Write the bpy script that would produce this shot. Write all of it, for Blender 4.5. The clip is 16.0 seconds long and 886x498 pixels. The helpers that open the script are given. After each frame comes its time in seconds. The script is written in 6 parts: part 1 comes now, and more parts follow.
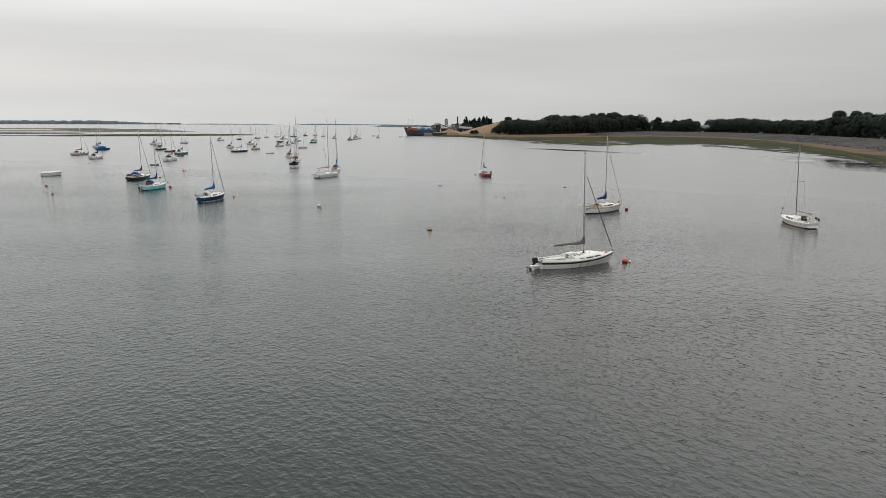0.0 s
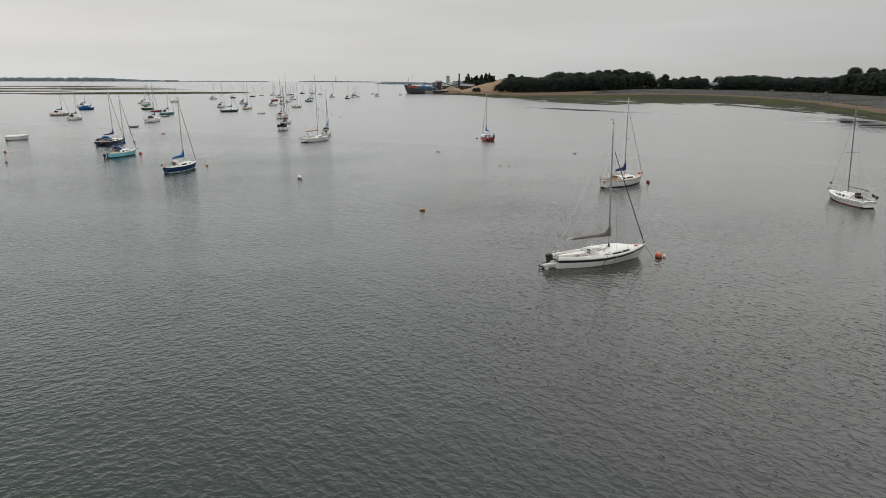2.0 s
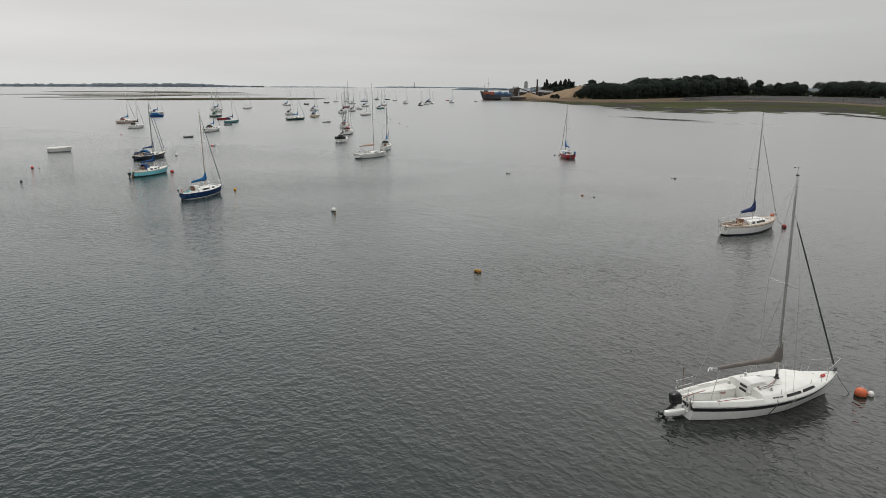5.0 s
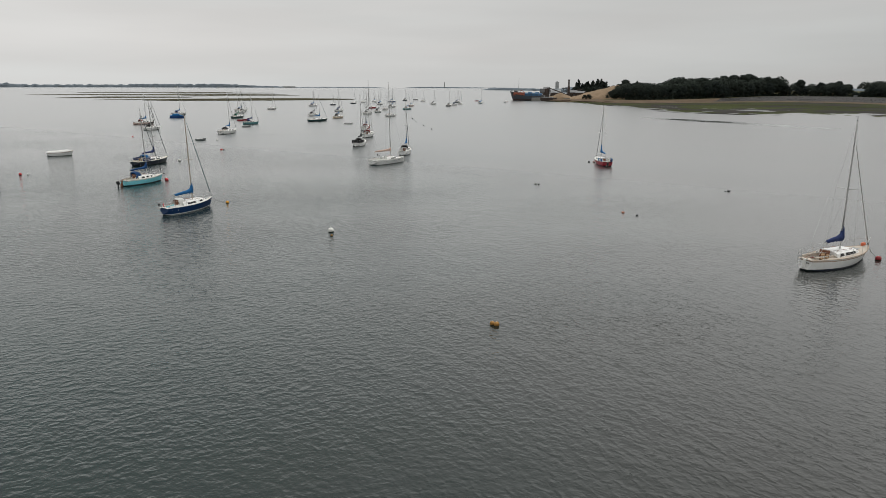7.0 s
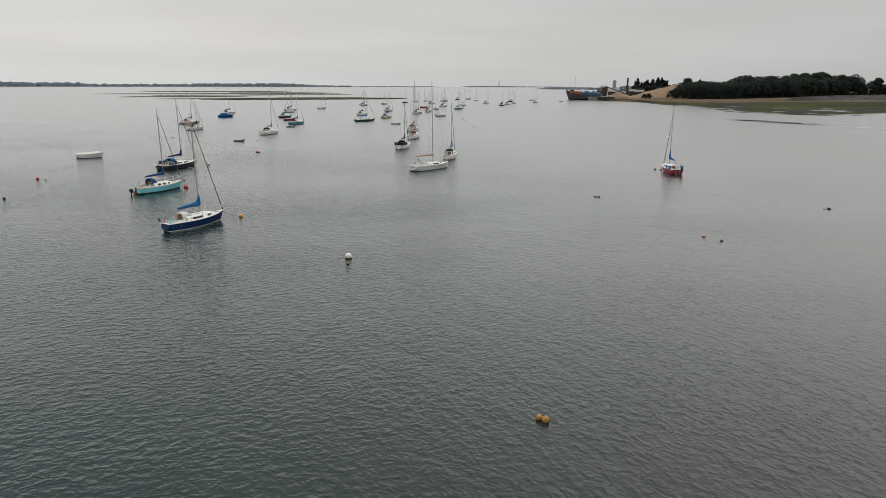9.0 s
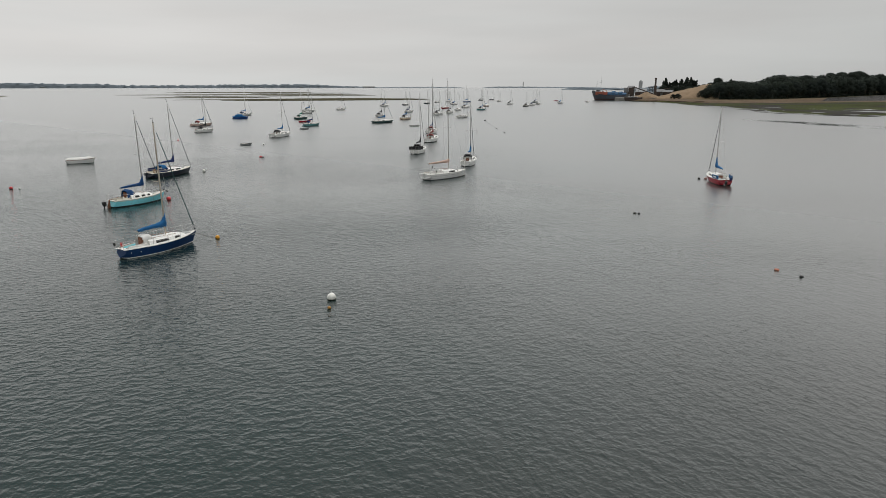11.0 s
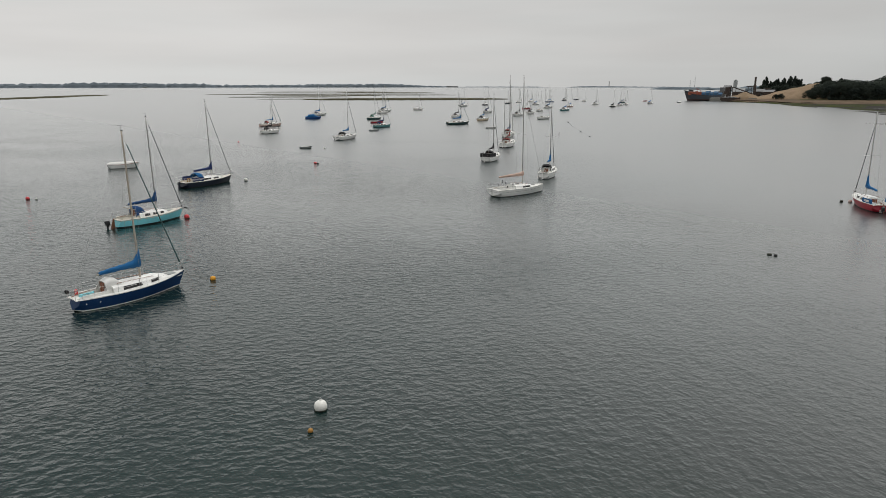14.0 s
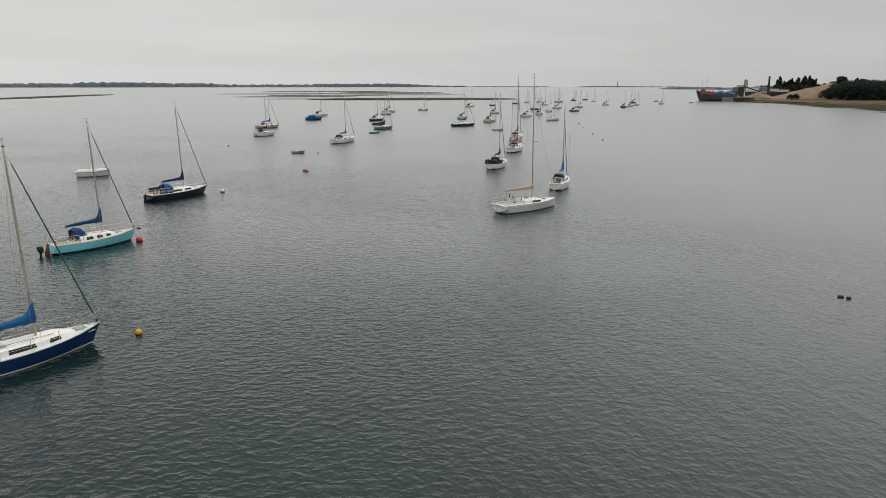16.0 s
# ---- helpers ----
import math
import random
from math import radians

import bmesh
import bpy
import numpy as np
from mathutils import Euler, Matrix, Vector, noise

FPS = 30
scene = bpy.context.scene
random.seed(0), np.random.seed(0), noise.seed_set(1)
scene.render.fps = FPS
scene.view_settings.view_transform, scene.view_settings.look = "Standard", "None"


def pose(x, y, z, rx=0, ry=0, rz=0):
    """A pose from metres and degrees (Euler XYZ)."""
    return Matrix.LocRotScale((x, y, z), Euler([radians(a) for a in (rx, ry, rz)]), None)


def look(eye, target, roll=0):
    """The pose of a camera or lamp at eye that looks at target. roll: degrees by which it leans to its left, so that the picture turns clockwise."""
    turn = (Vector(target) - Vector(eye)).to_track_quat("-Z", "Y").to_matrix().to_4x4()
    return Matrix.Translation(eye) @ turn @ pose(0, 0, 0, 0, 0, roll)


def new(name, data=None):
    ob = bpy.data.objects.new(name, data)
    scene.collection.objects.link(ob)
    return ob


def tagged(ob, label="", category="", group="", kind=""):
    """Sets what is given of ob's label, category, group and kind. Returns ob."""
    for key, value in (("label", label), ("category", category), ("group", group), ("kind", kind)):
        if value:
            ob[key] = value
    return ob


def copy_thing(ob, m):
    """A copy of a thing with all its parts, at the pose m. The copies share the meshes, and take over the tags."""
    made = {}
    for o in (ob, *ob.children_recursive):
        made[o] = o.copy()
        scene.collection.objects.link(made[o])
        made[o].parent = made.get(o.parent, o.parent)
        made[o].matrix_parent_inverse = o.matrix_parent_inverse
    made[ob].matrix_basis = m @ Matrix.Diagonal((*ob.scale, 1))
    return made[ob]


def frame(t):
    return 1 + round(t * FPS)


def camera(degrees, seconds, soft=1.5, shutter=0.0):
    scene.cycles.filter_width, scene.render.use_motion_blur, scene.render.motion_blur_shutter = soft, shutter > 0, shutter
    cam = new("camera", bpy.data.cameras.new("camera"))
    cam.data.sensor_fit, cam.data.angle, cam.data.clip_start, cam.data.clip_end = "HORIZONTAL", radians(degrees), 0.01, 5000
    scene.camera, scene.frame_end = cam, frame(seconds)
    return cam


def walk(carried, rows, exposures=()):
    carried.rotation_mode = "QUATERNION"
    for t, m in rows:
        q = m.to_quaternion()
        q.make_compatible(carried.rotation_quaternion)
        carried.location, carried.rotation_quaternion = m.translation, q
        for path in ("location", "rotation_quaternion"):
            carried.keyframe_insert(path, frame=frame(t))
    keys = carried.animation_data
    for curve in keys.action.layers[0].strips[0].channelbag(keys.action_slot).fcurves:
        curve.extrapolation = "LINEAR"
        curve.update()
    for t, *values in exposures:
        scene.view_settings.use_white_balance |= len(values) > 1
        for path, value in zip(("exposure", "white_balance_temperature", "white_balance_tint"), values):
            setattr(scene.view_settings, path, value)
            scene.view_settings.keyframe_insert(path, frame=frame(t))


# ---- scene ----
cam = camera(67.3, 16.0, soft=0.8)
PATH = [
    (0, (1.415, -8.758, 11.545), (1.212, -6.803, 11.175), 0.25),
    (0.5, (1.307, -6.150, 11.633), (1.104, -4.200, 11.237), 0.23),
    (1, (1.193, -3.513, 11.725), (0.989, -1.573, 11.283), 0.25),
    (1.5, (1.063, -0.819, 11.788), (0.859, 1.113, 11.312), 0.26),
    (2, (0.914, 1.959, 11.866), (0.709, 3.887, 11.376), 0.24),
    (2.5, (0.745, 4.827, 11.956), (0.539, 6.758, 11.476), 0.15),
    (3, (0.558, 7.790, 12.058), (0.351, 9.722, 11.584), 0.21),
    (3.5, (0.355, 10.833, 12.166), (0.149, 12.765, 11.691), 0.23),
    (4, (0.144, 13.875, 12.268), (-0.071, 15.806, 11.793), 0.22),
    (4.5, (-0.068, 16.817, 12.347), (-0.366, 18.737, 11.872), 0.17),
    (5, (-0.278, 19.588, 12.394), (-0.701, 21.485, 11.918), 0.25),
    (5.2, (-0.365, 20.657, 12.403), (-0.823, 22.545, 11.928), 0.16),
    (5.6, (-0.552, 22.753, 12.409), (-1.040, 24.633, 11.934), 0.17),
    (6, (-0.765, 24.823, 12.399), (-1.261, 26.701, 11.924), 0.18),
    (6.5, (-1.083, 27.428, 12.370), (-1.583, 29.305, 11.895), 0.19),
    (7, (-1.460, 30.062, 12.330), (-1.967, 31.937, 11.855), 0.20),
    (7.3, (-1.712, 31.647, 12.303), (-2.229, 33.519, 11.827), 0.21),
    (7.5, (-1.888, 32.701, 12.286), (-2.425, 34.567, 11.809), 0.15),
    (8, (-2.357, 35.315, 12.249), (-2.945, 37.166, 11.771), 0.12),
    (8.5, (-2.858, 37.879, 12.225), (-3.477, 39.720, 11.747), 0.10),
    (9, (-3.393, 40.397, 12.211), (-4.048, 42.225, 11.733), 0.13),
    (9.2, (-3.619, 41.395, 12.204), (-4.282, 43.221, 11.727), 0.23),
    (9.6, (-4.095, 43.388, 12.185), (-4.770, 45.209, 11.709), 0.19),
    (10.2, (-4.881, 46.386, 12.128), (-5.568, 48.203, 11.652), 0.12),
    (10.8, (-5.756, 49.410, 12.027), (-6.464, 51.219, 11.551), 0.06),
    (11.3, (-6.511, 51.893, 11.941), (-7.254, 53.688, 11.464), 0.00),
    (11.5, (-6.809, 52.863, 11.914), (-7.572, 54.649, 11.436), 0.05),
    (12, (-7.529, 55.207, 11.878), (-8.340, 56.972, 11.401), 0.06),
    (12.5, (-8.236, 57.471, 11.873), (-9.088, 59.216, 11.395), 0.11),
    (13, (-8.974, 59.716, 11.870), (-9.861, 61.445, 11.393), 0.04),
    (13.5, (-9.778, 61.990, 11.850), (-10.691, 63.704, 11.372), 0.01),
    (14, (-10.639, 64.270, 11.822), (-11.571, 65.974, 11.345), 0.01),
    (14.5, (-11.542, 66.517, 11.806), (-12.486, 68.214, 11.328), 0.01),
    (15, (-12.472, 68.702, 11.815), (-13.424, 70.395, 11.338), 0.06),
    (15.5, (-13.418, 70.840, 11.844), (-14.370, 72.533, 11.367), 0.06),
    (16, (-14.372, 72.954, 11.883), (-15.323, 74.647, 11.405), 0.03),
]
walk(cam, [(t, look(eye, target, roll)) for t, eye, target, roll in PATH],
     exposures=((0, 0.22), (1.0, 0.2), (2.0, 0.15), (4.0, 0.12), (8.0, 0.08), (16.0, 0.03)))

# ---- light ----
SUN_EL, SUN_AZ, GLOW_EL, GLOW_AZ = 76.0, 16.0, 36.0, 27.0          # degrees; azimuth clockwise from +y
world = bpy.data.worlds.new("overcast_sky")
scene.world = world
world.use_nodes = True
wn, wl = world.node_tree.nodes, world.node_tree.links
wn.clear()
w_out = wn.new("ShaderNodeOutputWorld")
w_bg = wn.new("ShaderNodeBackground")
w_sky = wn.new("ShaderNodeTexSky")
w_sky.sky_type = "NISHITA"
w_sky.sun_disc = False
w_sky.sun_elevation, w_sky.sun_rotation = radians(SUN_EL), radians(SUN_AZ)
w_sky.dust_density, w_sky.air_density = 4.0, 1.0
w_sat = wn.new("ShaderNodeHueSaturation")
w_sat.inputs["Saturation"].default_value = 0.12
w_sat.inputs["Value"].default_value = 0.10
wl.new(w_sky.outputs[0], w_sat.inputs["Color"])
w_tc = wn.new("ShaderNodeTexCoord")
w_sep = wn.new("ShaderNodeSeparateXYZ")
wl.new(w_tc.outputs["Generated"], w_sep.inputs[0])
# an even cloud deck: brighter overhead than near the skyline, as under any overcast
w_grad = wn.new("ShaderNodeValToRGB")
w_grad.color_ramp.elements[0].position, w_grad.color_ramp.elements[0].color = 0.0, (0.310, 0.315, 0.313, 1)
w_grad.color_ramp.elements[1].position, w_grad.color_ramp.elements[1].color = 1.0, (0.54, 0.54, 0.54, 1)
for _p, _v, _c in ((0.12, 0.315, 0.985), (0.19, 0.42, 1.0), (0.30, 0.53, 1.0), (0.45, 0.45, 1.0), (0.62, 0.425, 1.0)):
    w_grad.color_ramp.elements.new(_p).color = (_v * _c, _v, _v * (1 + _c) / 2, 1)
wl.new(w_sep.outputs[2], w_grad.inputs[0])
# near the skyline a little brighter towards the open water in the west
w_east = wn.new("ShaderNodeMath")
w_east.operation = "MULTIPLY_ADD"
w_east.inputs[1].default_value, w_east.inputs[2].default_value = -0.58, 1.78
wl.new(w_sep.outputs[0], w_east.inputs[0])
# higher up the cloud is thinnest below the hidden sun
w_side = wn.new("ShaderNodeVectorMath")
w_side.operation = "DOT_PRODUCT"
w_side.inputs[1].default_value = (math.sin(radians(GLOW_AZ)) * math.cos(radians(GLOW_EL)), math.cos(radians(GLOW_AZ)) * math.cos(radians(GLOW_EL)), math.sin(radians(GLOW_EL)))
wl.new(w_tc.outputs["Generated"], w_side.inputs[0])
w_pow = wn.new("ShaderNodeMath")
w_pow.operation, w_pow.use_clamp = "POWER", True
w_pow.inputs[1].default_value = 3.0
w_pos = wn.new("ShaderNodeMath")
w_pos.operation = "MAXIMUM"
w_pos.inputs[1].default_value = 0.0
wl.new(w_side.outputs["Value"], w_pos.inputs[0])
wl.new(w_pos.outputs[0], w_pow.inputs[0])
w_glow = wn.new("ShaderNodeMath")
w_glow.operation = "MULTIPLY_ADD"
w_glow.inputs[1].default_value, w_glow.inputs[2].default_value = 1.34, 1.31
wl.new(w_pow.outputs[0], w_glow.inputs[0])
w_high = wn.new("ShaderNodeMapRange")
w_high.interpolation_type = "SMOOTHSTEP"
w_high.inputs[1].default_value, w_high.inputs[2].default_value = 0.15, 0.5
wl.new(w_sep.outputs[2], w_high.inputs[0])
w_both = wn.new("ShaderNodeMix")
wl.new(w_high.outputs[0], w_both.inputs[0])
wl.new(w_east.outputs[0], w_both.inputs[2])
wl.new(w_glow.outputs[0], w_both.inputs[3])
w_gl = wn.new("ShaderNodeMath")
w_gl.operation = "MULTIPLY"
wl.new(w_grad.outputs[0], w_gl.inputs[0])
wl.new(w_both.outputs[0], w_gl.inputs[1])
w_map = wn.new("ShaderNodeMapping")
w_map.inputs["Scale"].default_value = (1.6, 1.6, 14.0)
w_map.inputs["Rotation"].default_value = (0.03, 0.05, 0.4)
wl.new(w_tc.outputs["Generated"], w_map.inputs[0])
w_noise = wn.new("ShaderNodeTexNoise")
w_noise.inputs["Scale"].default_value = 1.3
w_noise.inputs["Detail"].default_value = 4.0
w_noise.inputs["Roughness"].default_value = 0.45
wl.new(w_map.outputs[0], w_noise.inputs[0])
w_cl = wn.new("ShaderNodeMapRange")
w_cl.inputs[1].default_value, w_cl.inputs[2].default_value = 0.3, 0.7
w_cl.inputs[3].default_value, w_cl.inputs[4].default_value = 0.93, 1.07
wl.new(w_noise.outputs[0], w_cl.inputs[0])
w_mul = wn.new("ShaderNodeMath")
w_mul.operation = "MULTIPLY"
wl.new(w_gl.outputs[0], w_mul.inputs[0])
wl.new(w_cl.outputs[0], w_mul.inputs[1])
# warmer and cooler greys drift through the cloud
w_hue = wn.new("ShaderNodeTexNoise")
w_hue.inputs["Scale"].default_value, w_hue.inputs["Detail"].default_value = 0.8, 3.0
wl.new(w_map.outputs[0], w_hue.inputs[0])
w_hr = wn.new("ShaderNodeMapRange")
w_hr.inputs[1].default_value, w_hr.inputs[2].default_value = 0.38, 0.62
wl.new(w_hue.outputs[0], w_hr.inputs[0])
w_grey = wn.new("ShaderNodeMix")
w_grey.data_type = "RGBA"
w_grey.inputs[6].default_value, w_grey.inputs[7].default_value = (1.0, 0.985, 0.962, 1), (0.982, 0.995, 0.978, 1)
wl.new(w_hr.outputs[0], w_grey.inputs[0])
w_tint = wn.new("ShaderNodeMix")
w_tint.data_type, w_tint.blend_type = "RGBA", "MULTIPLY"
w_tint.inputs[0].default_value = 1.0
wl.new(w_grey.outputs[2], w_tint.inputs[6])
wl.new(w_mul.outputs[0], w_tint.inputs[7])
w_mix = wn.new("ShaderNodeMix")
w_mix.data_type = "RGBA"
w_mix.inputs[0].default_value = 0.12
wl.new(w_tint.outputs[2], w_mix.inputs[6])
wl.new(w_sat.outputs[0], w_mix.inputs[7])
wl.new(w_mix.outputs[2], w_bg.inputs[0])
w_bg.inputs[1].default_value = 1.0
wl.new(w_bg.outputs[0], w_out.inputs[0])

sun = new("sun", bpy.data.lights.new("sun", "SUN"))
sun.data.energy, sun.data.angle, sun.data.color = 1.0, radians(30), (1.0, 0.97, 0.93)
_a, _e = radians(SUN_AZ), radians(SUN_EL)
sun.matrix_world = look((math.sin(_a) * math.cos(_e) * 100, math.cos(_a) * math.cos(_e) * 100, math.sin(_e) * 100), (0, 0, 0))


# ---- materials ----
def mat(name, color, rough=0.5, metal=0.0, vary=0.12, scale=3.0, bump=0.0, bump_scale=40.0, dirt=None, dirt_amount=0.25, random_tint=0.0, spec=0.5):
    """A surface with broad mottling, fine grain and optional dirt patches, in metres."""
    m = bpy.data.materials.new(name)
    m.use_nodes = True
    n, l = m.node_tree.nodes, m.node_tree.links
    p = n["Principled BSDF"]
    tc = n.new("ShaderNodeTexCoord")
    big = n.new("ShaderNodeTexNoise")
    big.inputs["Scale"].default_value, big.inputs["Detail"].default_value = scale, 5.0
    l.new(tc.outputs["Object"], big.inputs[0])
    fine = n.new("ShaderNodeTexNoise")
    fine.inputs["Scale"].default_value, fine.inputs["Detail"].default_value = bump_scale, 3.0
    l.new(tc.outputs["Object"], fine.inputs[0])
    add = n.new("ShaderNodeMath")
    add.operation = "MULTIPLY_ADD"
    add.inputs[1].default_value = 0.35
    l.new(fine.outputs[0], add.inputs[0])
    l.new(big.outputs[0], add.inputs[2])
    mr = n.new("ShaderNodeMapRange")
    mr.inputs[1].default_value, mr.inputs[2].default_value = 0.35, 1.0
    mr.inputs[3].default_value, mr.inputs[4].default_value = 1.0 - vary, 1.0 + vary
    l.new(add.outputs[0], mr.inputs[0])
    mul = n.new("ShaderNodeMix")
    mul.data_type, mul.blend_type = "RGBA", "MULTIPLY"
    mul.inputs[0].default_value = 1.0
    mul.inputs[6].default_value = (*color, 1)
    l.new(mr.outputs[0], mul.inputs[7])
    last = mul.outputs[2]
    if dirt:
        patch = n.new("ShaderNodeTexNoise")
        patch.inputs["Scale"].default_value, patch.inputs["Detail"].default_value = scale * 2.3, 6.0
        patch.inputs["Roughness"].default_value = 0.65
        l.new(tc.outputs["Object"], patch.inputs[0])
        pr = n.new("ShaderNodeMapRange")
        pr.inputs[1].default_value, pr.inputs[2].default_value = 0.5, 0.72
        pr.inputs[3].default_value, pr.inputs[4].default_value = 0.0, dirt_amount
        l.new(patch.outputs[0], pr.inputs[0])
        dm = n.new("ShaderNodeMix")
        dm.data_type = "RGBA"
        dm.inputs[7].default_value = (*dirt, 1)
        l.new(pr.outputs[0], dm.inputs[0])
        l.new(last, dm.inputs[6])
        last = dm.outputs[2]
    if random_tint:
        info = n.new("ShaderNodeObjectInfo")
        rr = n.new("ShaderNodeMapRange")
        rr.inputs[3].default_value, rr.inputs[4].default_value = 1 - random_tint, 1 + random_tint
        l.new(info.outputs["Random"], rr.inputs[0])
        rm = n.new("ShaderNodeMix")
        rm.data_type, rm.blend_type = "RGBA", "MULTIPLY"
        rm.inputs[0].default_value = 1.0
        l.new(last, rm.inputs[6])
        l.new(rr.outputs[0], rm.inputs[7])
        last = rm.outputs[2]
    l.new(last, p.inputs["Base Color"])
    p.inputs["Roughness"].default_value, p.inputs["Metallic"].default_value = rough, metal
    p.inputs["Specular IOR Level"].default_value = spec
    if bump:
        b = n.new("ShaderNodeBump")
        b.inputs["Strength"].default_value, b.inputs["Distance"].default_value = min(1.0, bump * 20), bump
        l.new(fine.outputs[0], b.inputs["Height"])
        l.new(b.outputs[0], p.inputs["Normal"])
    return m


def water_material():
    m = bpy.data.materials.new("harbour_water")
    m.use_nodes = True
    n, l = m.node_tree.nodes, m.node_tree.links
    p = n["Principled BSDF"]
    p.inputs["IOR"].default_value = 1.333
    tc = n.new("ShaderNodeTexCoord")
    xyz = n.new("ShaderNodeSeparateXYZ")
    l.new(tc.outputs["Object"], xyz.inputs[0])

    def math_node(op, a, b, c=None):
        q = n.new("ShaderNodeMath")
        q.operation = op
        for k, v in enumerate((a, b, c)):
            if v is None:
                continue
            if isinstance(v, (int, float)):
                q.inputs[k].default_value = v
            else:
                l.new(v, q.inputs[k])
        return q.outputs[0]

    def ranged(src, a, b, lo, hi, smooth=True):
        q = n.new("ShaderNodeMapRange")
        q.interpolation_type = "SMOOTHSTEP" if smooth else "LINEAR"
        for k, v in enumerate((a, b, lo, hi)):
            q.inputs[k + 1].default_value = v
        l.new(src, q.inputs[0])
        return q.outputs[0]

    def noise_at(scale, detail, stretch=1.0, turn=0.0, warp=0.0):
        """Noise whose features are 1 / scale metres wide, drawn out along a bearing by 1 / stretch."""
        mp = n.new("ShaderNodeMapping")
        mp.vector_type = "TEXTURE"
        mp.inputs["Rotation"].default_value = (0, 0, radians(turn))
        mp.inputs["Scale"].default_value = (1 / (scale * stretch), 1 / scale, 1 / scale)
        l.new(tc.outputs["Object"], mp.inputs[0])
        t = n.new("ShaderNodeTexNoise")
        t.inputs["Scale"].default_value, t.inputs["Detail"].default_value = 1.0, detail
        t.inputs["Distortion"].default_value = warp
        l.new(mp.outputs[0], t.inputs[0])
        return t.outputs[0]

    # murky green water, bluer green to the west, greyer and lighter towards the eastern shore
    eastward = ranged(xyz.outputs[0], -32.0, 12.0, -0.3, 0.3)
    tone = n.new("ShaderNodeMix")
    tone.data_type = "RGBA"
    tone.inputs[6].default_value = (0.000, 0.0185, 0.0190, 1)
    tone.inputs[7].default_value = (0.021, 0.0205, 0.0180, 1)
    drift = math_node("ADD", noise_at(0.03, 3.0), eastward)
    drift.node.use_clamp = True
    l.new(drift, tone.inputs[0])
    l.new(tone.outputs[2], p.inputs["Base Color"])

    # gust patches; the water lies flat in the lee of the wood
    gust = ranged(noise_at(0.045, 3.0, 0.5, 20), 0.35, 0.65, 0.65, 1.2)
    lee = ranged(math_node("MULTIPLY_ADD", xyz.outputs[1], 0.55, xyz.outputs[0]), 32.0, 76.0, 1.0, 0.28)
    far = math_node("MULTIPLY", ranged(xyz.outputs[1], 55.0, 110.0, 1.0, 1.12), ranged(xyz.outputs[1], 120.0, 260.0, 1.0, 0.4))

    def slick(cx, cy, rx, ry, skew=0.0):
        """Nears 1 inside a smooth patch with ragged edges, 0 outside."""
        dx = math_node("ADD", xyz.outputs[0], -cx)
        dy = math_node("MULTIPLY_ADD", dx, skew, math_node("ADD", xyz.outputs[1], -cy))
        u, v = math_node("MULTIPLY", dx, 1 / rx), math_node("MULTIPLY", dy, 1 / ry)
        d2 = math_node("ADD", math_node("MULTIPLY", u, u), math_node("MULTIPLY", v, v))
        return ranged(math_node("MULTIPLY_ADD", noise_at(0.10, 4.0, 0.25, 5), 2.4, d2), 0.9, 2.4, 1.0, 0.0)

    # wavelets too fine to tell apart roughen the outer harbour, under a smoother coat that adds reflection; slicks lie
    # still below the wood
    out = math_node("MULTIPLY_ADD", xyz.outputs[0], 0.38, xyz.outputs[1])
    still = math_node("MULTIPLY_ADD", math_node("MAXIMUM", slick(32, 293, 30, 11, 1.1), slick(104, 205, 17, 60)), -0.93, 1.0)
    l.new(math_node("MULTIPLY", ranged(out, 40.0, 140.0, 0.08, 0.29), still), p.inputs["Roughness"])
    l.new(math_node("MULTIPLY", ranged(out, 40.0, 140.0, 0.06, 0.20), still), p.inputs["Coat Roughness"])
    p.inputs["Coat IOR"].default_value = 1.333
    # added coat weight strengthens the reflected sky, least in the near west
    off_west = math_node("MAXIMUM", ranged(xyz.outputs[0], -42.0, -14.0, 0.0, 1.0), ranged(xyz.outputs[1], 85.0, 118.0, 0.0, 1.0))
    sheen = math_node("MAXIMUM", ranged(xyz.outputs[0], -12.0, 16.0, 0.0, 0.5), ranged(out, 30.0, 145.0, 0.27, 0.98))
    l.new(math_node("MULTIPLY", sheen, ranged(off_west, 0.0, 1.0, 0.4, 1.0, False)), p.inputs["Coat Weight"])
    calm = math_node("MULTIPLY", math_node("MULTIPLY", gust, lee), math_node("MULTIPLY", far, math_node("MULTIPLY", still, ranged(off_west, 0.0, 1.0, 0.8, 1.0, False))))

    # two short-crested wave trains that cross, one stronger in the channel, one towards the shore
    share = ranged(math_node("ADD", xyz.outputs[0], math_node("MULTIPLY", noise_at(0.06, 2.0), 30.0)), -20.0, 25.0, 0.1, 0.9)
    one, two = noise_at(3.0, 1.5, 0.66, 36, 0.4), noise_at(3.0, 1.5, 0.66, -46, 0.4)
    cross = n.new("ShaderNodeMix")
    l.new(share, cross.inputs[0])
    l.new(one, cross.inputs[2])
    l.new(two, cross.inputs[3])
    # crests narrower than troughs
    crest = math_node("POWER", ranged(cross.outputs[0], 0.25, 0.8, 0.0, 1.0, False), 1.6)
    small = noise_at(6.5, 1.5, 0.6, -12, 0.3)
    fine = noise_at(14.0, 1.0, 0.7, 20, 0.2)
    swell = noise_at(0.7, 1.0, 0.45, -44, 0.2)
    h = math_node("MULTIPLY_ADD", small, 0.135, math_node("MULTIPLY", crest, 0.30))
    h = math_node("MULTIPLY_ADD", fine, 0.035, h)
    h = math_node("MULTIPLY_ADD", swell, 0.36, h)
    bp = n.new("ShaderNodeBump")
    bp.inputs["Strength"].default_value, bp.inputs["Distance"].default_value = 1.0, 0.17
